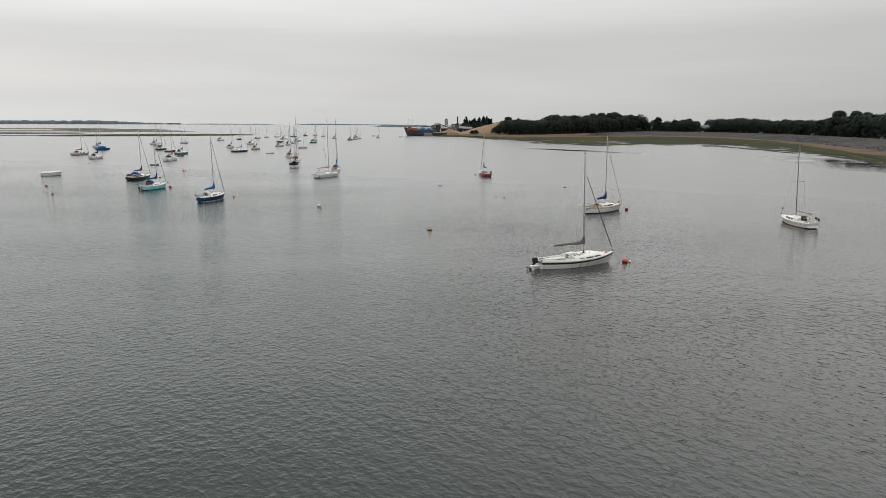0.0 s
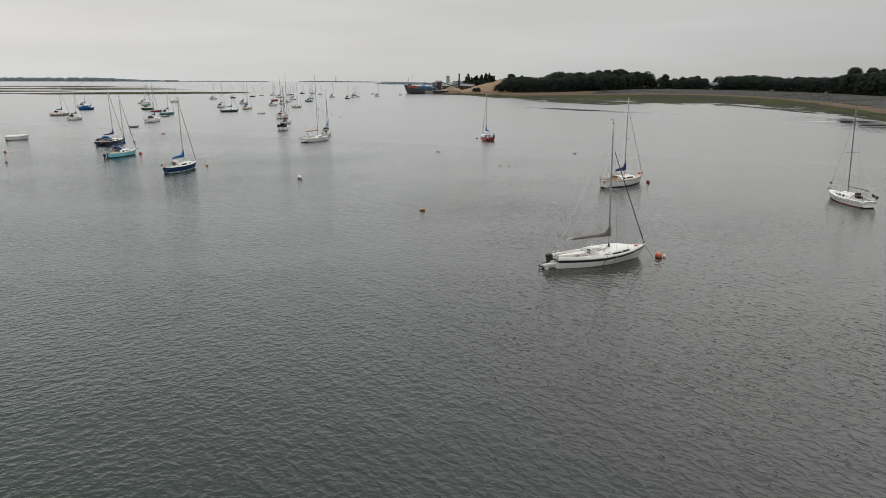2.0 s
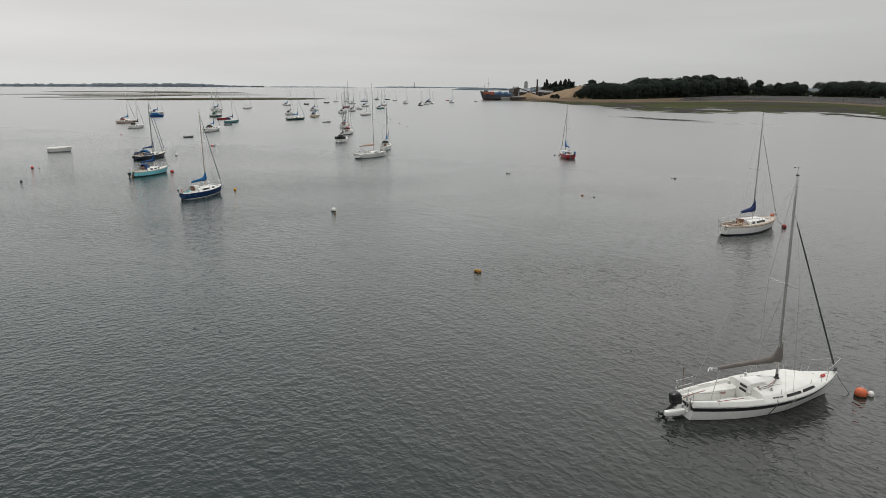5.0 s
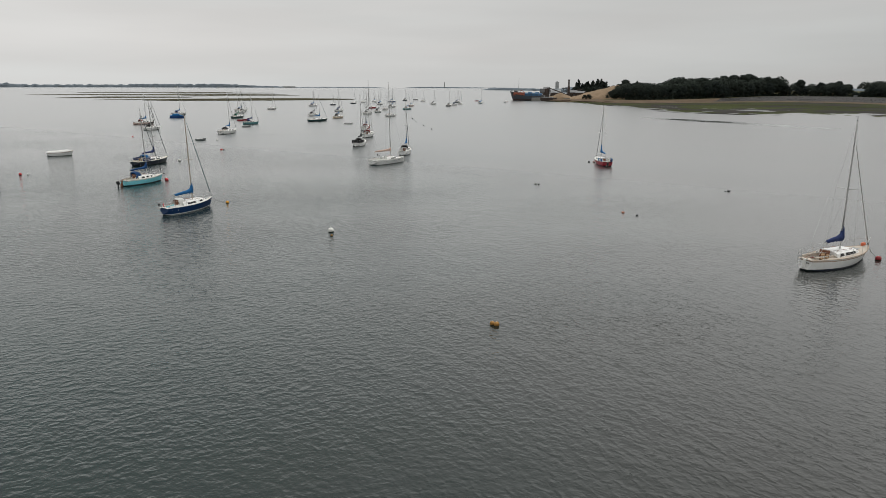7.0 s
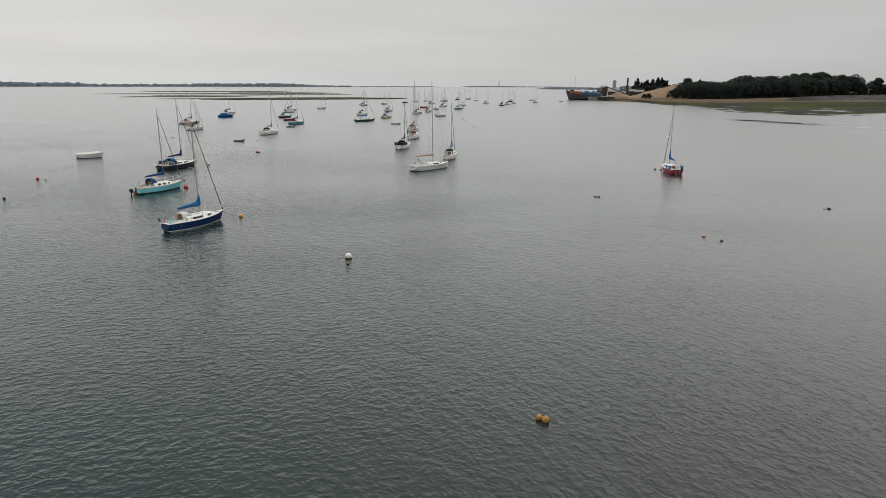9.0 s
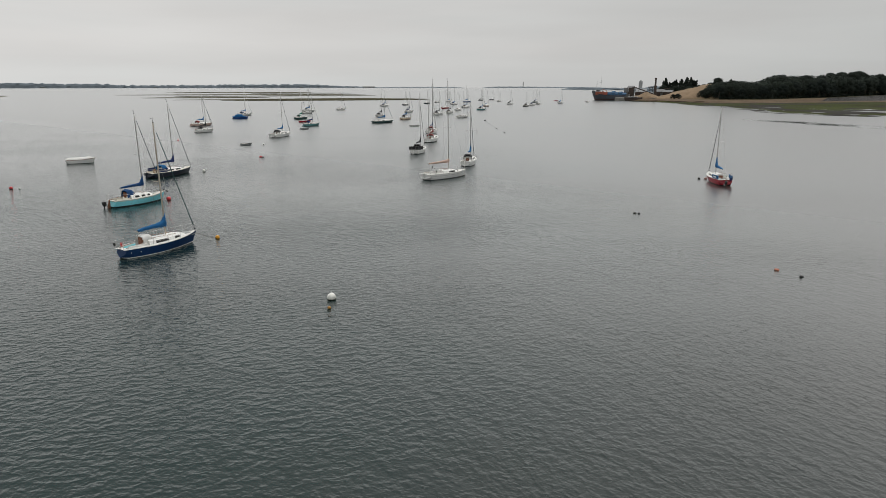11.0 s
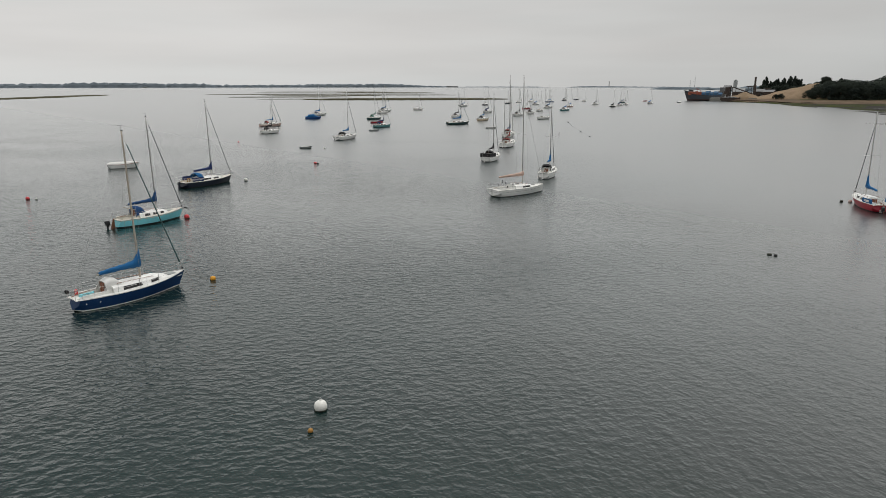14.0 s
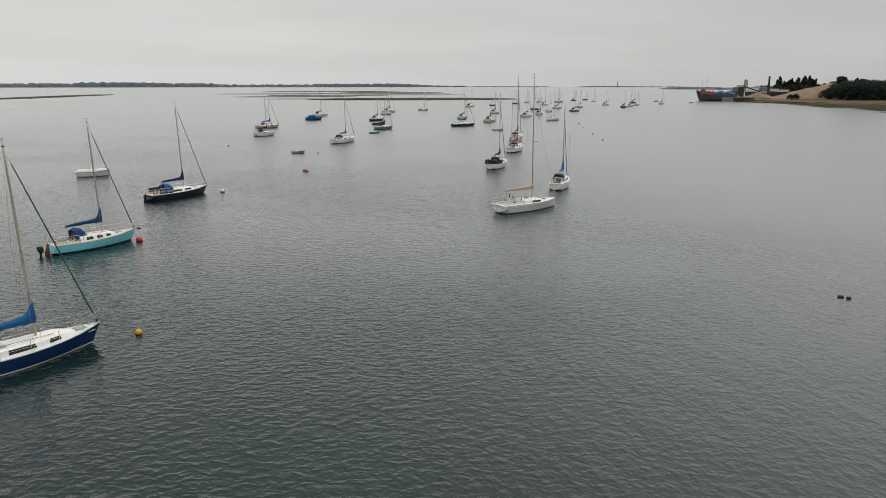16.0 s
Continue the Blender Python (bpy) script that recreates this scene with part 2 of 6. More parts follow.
    l.new(math_node("MULTIPLY", h, calm), bp.inputs["Height"])
    l.new(bp.outputs[0], p.inputs["Normal"])
    l.new(bp.outputs[0], p.inputs["Coat Normal"])
    return m


WATER = water_material()
WHITE = mat("white_gelcoat", (0.82, 0.82, 0.80), 0.3, vary=0.05, dirt=(0.5, 0.46, 0.38), dirt_amount=0.18)
CREAM = mat("cream_gelcoat", (0.64, 0.61, 0.53), 0.35, vary=0.06, dirt=(0.42, 0.36, 0.26), dirt_amount=0.2)
DECK = mat("nonslip_deck", (0.72, 0.72, 0.69), 0.6, vary=0.08, bump=0.002, bump_scale=300, dirt=(0.45, 0.42, 0.36), dirt_amount=0.2)
BLACK = mat("black_paint", (0.015, 0.015, 0.017), 0.4, vary=0.2)
NAVY = mat("navy_gelcoat", (0.007, 0.038, 0.12), 0.5, vary=0.12, dirt=(0.06, 0.09, 0.16), dirt_amount=0.2, spec=0.2)
INK = mat("dark_hull_paint", (0.012, 0.018, 0.035), 0.35, vary=0.2, dirt=(0.07, 0.08, 0.09))
TEAL = mat("turquoise_gelcoat", (0.24, 0.74, 0.83), 0.35, vary=0.08, dirt=(0.35, 0.5, 0.48), dirt_amount=0.3)
RED = mat("red_gelcoat", (0.38, 0.018, 0.036), 0.35, vary=0.15, dirt=(0.25, 0.10, 0.09))
GREEN = mat("dark_green_gelcoat", (0.03, 0.075, 0.075), 0.4, vary=0.15)
FADEDRED = mat("sun_faded_red_plastic", (0.42, 0.15, 0.09), 0.6, vary=0.2)
PINK = mat("faded_pink_gelcoat", (0.62, 0.47, 0.42), 0.5, vary=0.1)
FADEDTEAL = mat("faded_teal_gelcoat", (0.12, 0.29, 0.30), 0.45, vary=0.12)
YELLOWHULL = mat("pale_yellow_gelcoat", (0.70, 0.58, 0.44), 0.4, vary=0.08)
BLUEHULL = mat("bright_blue_paint", (0.02, 0.075, 0.24), 0.4, vary=0.12)
GREYHULL = mat("grey_hypalon", (0.30, 0.32, 0.32), 0.6, vary=0.12)
ANTIFOUL = mat("weedy_antifouling", (0.03, 0.04, 0.03), 0.8, vary=0.35, bump=0.004, dirt=(0.07, 0.09, 0.04))
REDFOUL = mat("red_antifouling", (0.25, 0.04, 0.035), 0.8, vary=0.3, dirt=(0.10, 0.09, 0.05))
BEIGEDECK = mat("beige_nonslip_deck", (0.50, 0.44, 0.37), 0.7, vary=0.12, bump=0.002, bump_scale=300, dirt=(0.36, 0.30, 0.24), dirt_amount=0.25)
SACKING = mat("tan_sacking", (0.30, 0.19, 0.10), 0.9, vary=0.3, scale=6, bump=0.008, bump_scale=14)
TAN = mat("tan_stripe_paint", (0.42, 0.31, 0.22), 0.5)
WINDOW = mat("smoked_window", (0.012, 0.012, 0.013), 0.08, vary=0.05)
DULLMAST = mat("dull_grey_alloy", (0.20, 0.20, 0.20), 0.6, 0.3, vary=0.2)
ALLOY = mat("mast_alloy", (0.50, 0.50, 0.49), 0.42, 0.75, vary=0.12)
BUFFMAST = mat("buff_painted_mast", (0.50, 0.44, 0.36), 0.5, vary=0.12)
WIRE = mat("stainless_wire", (0.45, 0.45, 0.44), 0.35, 0.85)
STEEL = mat("polished_stainless", (0.50, 0.50, 0.49), 0.42, 0.8)
BLUECLOTH = mat("blue_acrylic_canvas", (0.004, 0.105, 0.28), 0.85, vary=0.2, bump=0.006, bump_scale=18)
DEEPBLUE = mat("deep_blue_canvas", (0.004, 0.05, 0.16), 0.85, vary=0.25, bump=0.006, bump_scale=18)
NAVYCLOTH = mat("navy_canvas", (0.012, 0.028, 0.11), 0.85, vary=0.2, bump=0.006, bump_scale=18)
GREYCLOTH = mat("weathered_grey_canvas", (0.165, 0.147, 0.135), 0.9, vary=0.2, bump=0.006, bump_scale=18, dirt=(0.30, 0.27, 0.24))
PEACHCLOTH = mat("peach_canvas", (0.56, 0.40, 0.335), 0.9, vary=0.12, bump=0.005, bump_scale=18)
BLACKCLOTH = mat("black_canvas", (0.02, 0.02, 0.022), 0.85, vary=0.2, bump=0.006, bump_scale=18)
GREENCLOTH = mat("green_canvas", (0.02, 0.13, 0.09), 0.85, vary=0.2)
REDCLOTH = mat("red_canvas", (0.22, 0.045, 0.04), 0.85, vary=0.2)
CLEARHOOD = mat("off_white_hood_cloth", (0.66, 0.66, 0.64), 0.6, vary=0.08)
GENOA = mat("furled_genoa_sacrificial_strip", (0.07, 0.08, 0.08), 0.8, vary=0.25, bump=0.004, bump_scale=25)
GENOA_GREEN = mat("furled_genoa_green_strip", (0.045, 0.10, 0.10), 0.8, vary=0.25, bump=0.004, bump_scale=25)
GENOA_PALE = mat("furled_genoa_white", (0.5, 0.5, 0.48), 0.8, vary=0.15, bump=0.004, bump_scale=25)
TEAK = mat("varnished_teak", (0.20, 0.075, 0.035), 0.4, vary=0.25, scale=8)
OUTBOARD = mat("outboard_black_cowling", (0.018, 0.018, 0.02), 0.3, vary=0.1)
ORANGE = mat("orange_buoy_plastic", (0.62, 0.135, 0.055), 0.5, vary=0.12, dirt=(0.35, 0.12, 0.05), dirt_amount=0.4)
REDBUOY = mat("red_buoy_plastic", (0.60, 0.045, 0.055), 0.5, vary=0.12, dirt=(0.3, 0.06, 0.05))
DARKRED = mat("dark_red_buoy_plastic", (0.28, 0.02, 0.025), 0.5, vary=0.15)
YELLOW = mat("yellow_buoy_plastic", (0.72, 0.33, 0.02), 0.5, vary=0.12, dirt=(0.4, 0.2, 0.05))
OCHRE = mat("weathered_yellow_buoy", (0.36, 0.18, 0.035), 0.6, vary=0.2, dirt=(0.2, 0.13, 0.06), dirt_amount=0.6)
WHITEBUOY = mat("white_buoy_plastic", (0.76, 0.76, 0.72), 0.5, vary=0.06, dirt=(0.45, 0.44, 0.35))
WEED = mat("wet_weed", (0.02, 0.022, 0.012), 0.6, vary=0.4, bump=0.01, bump_scale=30)
ROPE = mat("mooring_rope", (0.25, 0.24, 0.22), 0.9, vary=0.2)
PALEROPE = mat("pale_rope", (0.5, 0.49, 0.46), 0.9, vary=0.2)


# ---- mesh helpers ----
def part(name, bm, material, parent=None, label="", smooth=False):
    """Links a bmesh as one mesh object; material may be a list of slots."""
    me = bpy.data.meshes.new(name)
    bmesh.ops.recalc_face_normals(bm, faces=bm.faces)
    if smooth:
        for f in bm.faces:
            f.smooth = True
    bm.to_mesh(me)
    bm.free()
    if smooth == "auto":
        me.set_sharp_from_angle(angle=radians(32))
    for mt in material if isinstance(material, (list, tuple)) else [material]:
        me.materials.append(mt)
    ob = new(name, me)
    if parent:
        ob.parent = parent
    if label:
        ob["label"] = label
    return ob


def loft(bm, rings, closed=True, cap=True, slot=0, slots=None):
    """Skins rings of equal point count. closed: each ring is a loop."""
    vs = [[bm.verts.new(p) for p in r] for r in rings]
    n = len(rings[0])
    for a, b in zip(vs, vs[1:]):
        for k in range(n if closed else n - 1):
            try:
                f = bm.faces.new((a[k], a[(k + 1) % n], b[(k + 1) % n], b[k]))
                f.material_index = slots[k] if slots else slot
            except ValueError:
                pass
    if cap and closed:
        for r in (vs[0], vs[-1]):
            try:
                bm.faces.new(r).material_index = slot
            except ValueError:
                pass
    return vs


def ring_at(c, axis, ra, rb=None, n=8, up=(0, 0, 1)):
    axis = Vector(axis).normalized()
    side = axis.cross(Vector(up))
    if side.length < 1e-4:
        side = axis.cross(Vector((0, 1, 0)))
    side.normalize()
    u = side.cross(axis)
    rb = ra if rb is None else rb
    return [Vector(c) + side * ra * math.cos(2 * math.pi * k / n) + u * rb * math.sin(2 * math.pi * k / n) for k in range(n)]


def tube(bm, pts, r, n=6, r_end=None):
    pts = [Vector(p) for p in pts]
    rings = []
    for i, p in enumerate(pts):
        d = (pts[min(i + 1, len(pts) - 1)] - pts[max(i - 1, 0)])
        rr = r if r_end is None else r + (r_end - r) * i / (len(pts) - 1)
        rings.append(ring_at(p, d, rr, n=n))
    loft(bm, rings)


def box(bm, c, size, rot=0.0, bevel=0.0):
    """A box by its centre, bevelled where wanted, turned about z in degrees."""
    m = Matrix.Translation(c) @ Matrix.Rotation(radians(rot), 4, "Z") @ Matrix.Diagonal((*size, 1))
    made = bmesh.ops.create_cube(bm, size=1.0, matrix=m)
    if bevel:
        edges = {e for v in made["verts"] for e in v.link_edges}
        bmesh.ops.bevel(bm, geom=list(edges), offset=bevel, segments=2, affect="EDGES", profile=0.6)


def lathe(bm, profile, n=14, c=(0, 0, 0)):
    """Turns a profile of (radius, z) about the z axis."""
    loft(bm, [[(c[0] + max(r, 0.001) * math.cos(2 * math.pi * k / n), c[1] + max(r, 0.001) * math.sin(2 * math.pi * k / n), c[2] + z) for k in range(n)] for r, z in profile])


def mix(a, b, f):
    return a + (b - a) * f


# ---- boats ----
class Hull:
    """The lines of a small yacht: x from transom to stem, z from the waterline."""

    def __init__(self, length, beam, free, tr=0.72, overhang=0.09, spring=0.3, rake=0.04, wide=0.45, flare=0.10, stern=0.10):
        self.L, self.B, self.F, self.tr, self.ov, self.spring, self.rk, self.wide, self.flare, self.stern = length, beam, free, tr, overhang * length, spring, rake * length, wide, flare, stern

    def hb(self, u):
        k = self.wide
        s = self.tr + (1 - self.tr) * math.sin(math.pi / 2 * u / k) if u < k else 1 - ((u - k) / (1 - k)) ** 2.3
        return max(0.015, self.B / 2 * s)

    def zs(self, u):
        return self.F * (0.94 + self.spring * (1.15 * max(0, u - 0.3) ** 2 + 0.5 * max(0, 0.3 - u) ** 2) * 2)

    def at(self, u, z, side=1):
        zk = mix(self.stern, -0.35, min(1, u / 0.22) ** 0.8)
        z = max(z, zk)
        w = min(1, max(0, (z - zk) / (self.zs(u) - zk)))
        p = self.flare + 0.6 * u ** 3
        y = self.hb(u) * (w ** p if w > 0 else 0)
        x = u * (self.L - self.ov * (1 - w)) + (1 - u) ** 6 * self.rk * (1 - w) * -1 + (1 - u) ** 6 * self.rk
        return Vector((x, side * y, z))

    def deck(self, x, y_frac=0.0, side=1):
        u = min(1, max(0, x / self.L))
        return Vector((x, side * self.hb(u) * y_frac, self.zs(u) + 0.03 * (1 - y_frac ** 2)))


def yacht(name, label, place, head, L=7.0, beam=None, free=0.66, mast=9.0, topside=WHITE, boot=BLACK, below=ANTIFOUL, stripe=None, boot_h=0.07,
          deck=DECK, cabin=(0.30, 0.74), cabin_h=0.42, cabin_mat=WHITE, windows=((0.36, 0.50), (0.55, 0.66)), mast_at=0.60, boom=0.36, cover=BLUECLOTH, cover_tall=0.4,
          hood=None, genoa=GENOA, outboard=False, rails=True, detail=2, washboard=TEAK, mast_mat=ALLOY, boom_z=0.75, stripe_z=0.13, tr=0.72, overhang=0.09, spring=0.3, group="moored boats", list_deg=0.0, trim=0.0, ketch=False, rudder=True, cabin_wide=0.74, cabin_gap=0.22, rake=0.015, hounds=0.88, cover_fat=1.0, grab=TEAK, pane=(0.28, 0.82), stripe_h=0.11, flare=0.12, wide_deck=False, hood_h=1.0, hull_rake=0.04, stern=0.10):
    """A moored sailing yacht: hull, deck with a cockpit, coachroof, spars, rigging and rails."""
    root = tagged(new(name), label, "sailing boat", group)
    root.matrix_world = pose(place[0], place[1], 0, list_deg, trim, head)
    beam = beam or 0.32 * L
    h = Hull(L, beam, free, tr, overhang, spring, hull_rake, flare=flare, stern=stern)
    n = 18 if detail == 2 else 11
    # hull, in bands from keel to sheer
    bm = bmesh.new()
    us = [i / n for i in range(n + 1)]
    bands = [below, below, boot, topside, topside, stripe or topside, topside]
    mats, slots = [], []
    for b in bands:
        if b not in mats:
            mats.append(b)
        slots.append(mats.index(b))

    def levels(u):
        s = h.zs(u)
        return [-0.35, -0.12, 0.015, 0.015 + boot_h, mix(boot_h, s, 0.5), s - stripe_z - stripe_h, s - stripe_z, s]

    for side in (1, -1):
        loft(bm, [[h.at(u, z, side) for z in levels(u)] for u in us], closed=False, cap=False, slots=slots)
    lv = levels(0)
    for k in range(7):
        vs = [bm.verts.new(h.at(0, z, s)) for z, s in ((lv[k], 1), (lv[k], -1), (lv[k + 1], -1), (lv[k + 1], 1))]
        try:
            bm.faces.new(vs).material_index = slots[k]
        except ValueError:
            pass
    bmesh.ops.remove_doubles(bm, verts=bm.verts, dist=0.004)
    part("hull", bm, mats, root, smooth="auto")
    # deck with a cockpit well
    c0, c1 = 0.06 * L, cabin[0] * L
    cw = 0.62 * h.hb(0.15)
    bm = bmesh.new()
    xs = sorted([L * i / 16 for i in range(17) if not c0 - 0.1 < L * i / 16 < c1 + 0.1] + [c0, c0 + 0.03, (c0 + c1) / 2, c1 - 0.03, c1])
    rows = []
    for x in xs:
        u = x / L
        b, z = h.hb(u), h.zs(u)
        if c0 < x < c1:
            half = [(b, z), (b - 0.03, z + 0.04), (b - 0.06, z + 0.015), (cw + 0.06, z + 0.03), (cw + 0.03, z + 0.19), (cw - 0.05, z + 0.19), (cw - 0.08, z - 0.10), (0.30, z - 0.12), (0.28, z - 0.42), (0, z - 0.42)]
        else:
            half = [(b, z), (b - 0.03 * min(1, b * 3), z + 0.04), (b - min(0.06, b * 0.4), z + 0.015)] + [(b * f, z + 0.02 + 0.05 * (1 - f * f)) for f in (0.85, 0.75, 0.62, 0.5, 0.35, 0.2, 0)]
        rows.append([(x, y, zz) for y, zz in half] + [(x, -y, zz) for y, zz in half[-2::-1]])
    if wide_deck:
        bm.free()
    else:
        loft(bm, rows, closed=False, cap=False)
        part("deck", bm, deck, root, smooth="auto")
    # coachroof
    xa, xf = cabin[0] * L, cabin[1] * L

    def trunk(x, f, side):
        s = (x - xa) / (xf - xa)
        w = max(0.06, min(cabin_wide * h.hb(0.4), h.hb(x / L) - cabin_gap if x / L > 0.4 else 9) * (1 - 0.12 * s))
        hh = cabin_h * (1 - 0.25 * s) * (1 if s < 0.8 else mix(1, 0.25, ((s - 0.8) / 0.2) ** 1.2))
        z0 = h.zs(x / L) - 0.02
        return Vector((x, side * (w - 0.13 * f * hh / cabin_h), z0 + f * hh)), w, hh, z0

    if wide_deck:
        # one moulding: a flange, sloping sides, cockpit seats aft and a roof nearly as wide as the boat
        def roof(x):
            s = (x - xa) / (xf - xa)
            return mix(0.31, 0.34, s / 0.7) if s < 0.7 else mix(0.34, 0.11, min(1, (s - 0.7) / 0.3) ** 1.1)

        def section(x, cabin_here):
            u = x / L
            b, z = h.hb(u), h.zs(u)
            k = min(1, b / 0.7)
            if not cabin_here:
                half = [(b, z), (b - 0.012, z + 0.05), (b - 0.05, z + 0.11), (b - 0.10, z + 0.19), (b - 0.22, z + 0.18), (b - 0.27, z + 0.07), (0.36, z + 0.05), (0.33, z - 0.30), (0.15, z - 0.31), (0, z - 0.31)]
            else:
                q = roof(x)
                half = [(b, z), (b - 0.012 * k, z + 0.05), (b - 0.05 * k, z + min(0.11, q * 0.6)), (b - 0.08 * k, z + min(0.13, q * 0.75)), (b - 0.17 * k, z + q * 0.88), (b - 0.24 * k, z + q), (b * 0.55, z + q + 0.045), (b * 0.36, z + q + 0.06), (b * 0.16, z + q + 0.068), (0, z + q + 0.07)]
            return [(x, y, zz) for y, zz in half] + [(x, -y, zz) for y, zz in half[-2::-1]]

        def trunk(x, f, side):
            u = x / L
            b, z, q = h.hb(u), h.zs(u), roof(x)
            k = min(1, b / 0.7)
            lo, hi = Vector((x, side * (b - 0.08 * k), z + min(0.13, q * 0.75))), Vector((x, side * (b - 0.17 * k), z + q * 0.88))
            return (lo.lerp(hi, f) if f < 1 else Vector((x, 0, z + q + 0.07))), b * 0.7, q, z

        bm = bmesh.new()
        aft = [0.0, 0.03 * L, 0.12 * L, 0.2 * L, 0.28 * L, xa - 0.05]
        fore = [xa] + [mix(xa, xf, (i + 1) / 12) for i in range(12)]
        loft(bm, [section(x, False) for x in aft] + [section(x, True) for x in fore], closed=False, cap=False)
        bow = []
        for i in range(7):
            x = mix(xf, L - 0.01, i / 6)
            b, z = h.hb(x / L), h.zs(x / L)
            q = mix(0.11, 0.045, i / 6)
            half = [(b, z), (b * 0.985, z + 0.05 * min(1, q * 20)), (b * 0.93, z + q * 0.75), (b * 0.6, z + q * 0.95), (0, z + q * 1.1)]
            bow.append([(x, y, zz) for y, zz in half] + [(x, -y, zz) for y, zz in half[-2::-1]])
        loft(bm, bow, closed=False, cap=False)
        coach = part("deck_moulding", bm, deck, root, "white deck moulding with cockpit seats and low roof", smooth="auto")
        bm = bmesh.new()
        zq = h.zs(cabin[0])
        loft(bm, [[(x, sy * w, zq + zz) for sy, w, zz in ((1, 0.38, -0.25), (1, 0.33, top_z), (-1, 0.33, top_z), (-1, 0.38, -0.25))] for x, top_z in ((xa - 0.16, 0.44), (xa - 0.06, 0.52), (xa + 0.60, 0.46), (xa + 0.85, 0.34))])
        part("companionway", bm, deck, coach, "white companionway box", smooth="auto")
    bm = bmesh.new()
    rings = []
    for i in range(0 if wide_deck else 10):
        x = mix(xa, xf, i / 9)
        (_, w, hh, z0) = trunk(x, 0, 1)
        half = [(w, z0), (w - 0.05, z0 + hh * 0.45), (w - 0.11, z0 + hh * 0.88), (w - 0.17, z0 + hh), (w * 0.5, z0 + hh + 0.05), (0, z0 + hh + 0.07)]
        rings.append([(x, y, z) for y, z in half] + [(x, -y, z) for y, z in half[-2::-1]])
    if wide_deck:
        bm.free()
    else:
        loft(bm, rings)
        coach = part("coachroof", bm, cabin_mat, root, smooth="auto")
    for side in (1, -1):
        for wa, wb in windows:
            bm = bmesh.new()
            off = Vector((0, side * 0.014, 0.007))
            strips = []
            for i in range(7):
                edge = []
                for x, f in ((mix(wa, wb, i / 6) * L, pane[0] + 0.02 * i / 6), (mix(wa * L + 0.03, wb * L - 0.06, i / 6), pane[1] - 0.02 * i / 6)):
                    p, w, hh, z0 = trunk(x, f, side)
                    edge.append(p if wide_deck else Vector((p.x, side * (w - (0.004 + 0.107 * f)), p.z)))
                strips.append([edge[0] - off, edge[1] - off, edge[1] + off, edge[0] + off])
            loft(bm, strips)
            part("window", bm, WINDOW, coach, "dark tinted window")
    _, w0, h0, z0 = trunk(xa, 0, 1)
    bm = bmesh.new()
    box(bm, (xa - 0.012, 0, z0 + h0 * 0.55 - 0.05), (0.03, 0.52, h0 * 1.0), bevel=0.008)
    part("washboard", bm, washboard, coach)
    if detail:
        bm = bmesh.new()
        box(bm, (xa + 0.36, 0, z0 + h0 + (0.20 if wide_deck else 0.085)), (0.66, 0.62, 0.045), bevel=0.015)
        part("sliding_hatch", bm, cabin_mat, coach)
        bm = bmesh.new()
        box(bm, (xf + 0.28, 0, h.zs(xf / L) + 0.09), (0.5, 0.5, 0.06), bevel=0.02)
        part("fore_hatch", bm, GREYHULL if detail == 2 else WHITE, root, "closed fore hatch")
        for side in (1, -1):
            bm = bmesh.new()
            zr = z0 + h0 + 0.13
            tube(bm, [(xa + 0.3, side * w0 * 0.62, zr - 0.06), (xa + 0.35, side * w0 * 0.62, zr), (mix(xa, xf, 0.7), side * w0 * 0.5, zr - 0.06), (mix(xa, xf, 0.72), side * w0 * 0.5, zr - 0.11)], 0.014, 5)
            part("grab_rail", bm, grab, coach)
    # mast and boom
    xm = mast_at * L
    zm = trunk(min(xm, xf), 1, 1)[0].z + 0.03 if xm < xf else h.zs(mast_at)
    top = Vector((xm - rake * mast, 0, mast))
    bm = bmesh.new()
    k = 8
    loft(bm, [ring_at((mix(xm, top.x, f), 0, mix(zm - 0.05, mast, f)), (0, 0, 1), 0.042 if f < 0.9 else 0.036, 0.06 if f < 0.9 else 0.045, k, up=(1, 0, 0)) for f in (0, 0.3, 0.6, 0.9, 1)])
    spar = part("mast", bm, mast_mat, root, smooth=True)
    if detail:
        bm = bmesh.new()
        tube(bm, [top + Vector((0, 0, 0)), top + Vector((0, 0, 0.35))], 0.008, 4)
        tube(bm, [top + Vector((-0.16, 0, 0.3)), top + Vector((0.10, 0, 0.3))], 0.006, 4)
        box(bm, top + Vector((-0.16, 0, 0.31)), (0.06, 0.006, 0.04))
        box(bm, top + Vector((0.01, 0, 0.02)), (0.11, 0.07, 0.06), bevel=0.015)
        part("masthead_fitting", bm, BLACK, spar)
    zb = zm + boom_z
    tail = Vector((xm - boom * L, 0, zb + 0.02))
    bm = bmesh.new()
    tube(bm, [(xm - 0.06, 0, zb), tail], 0.05, 8)
    part("boom", bm, mast_mat, root, smooth=True)
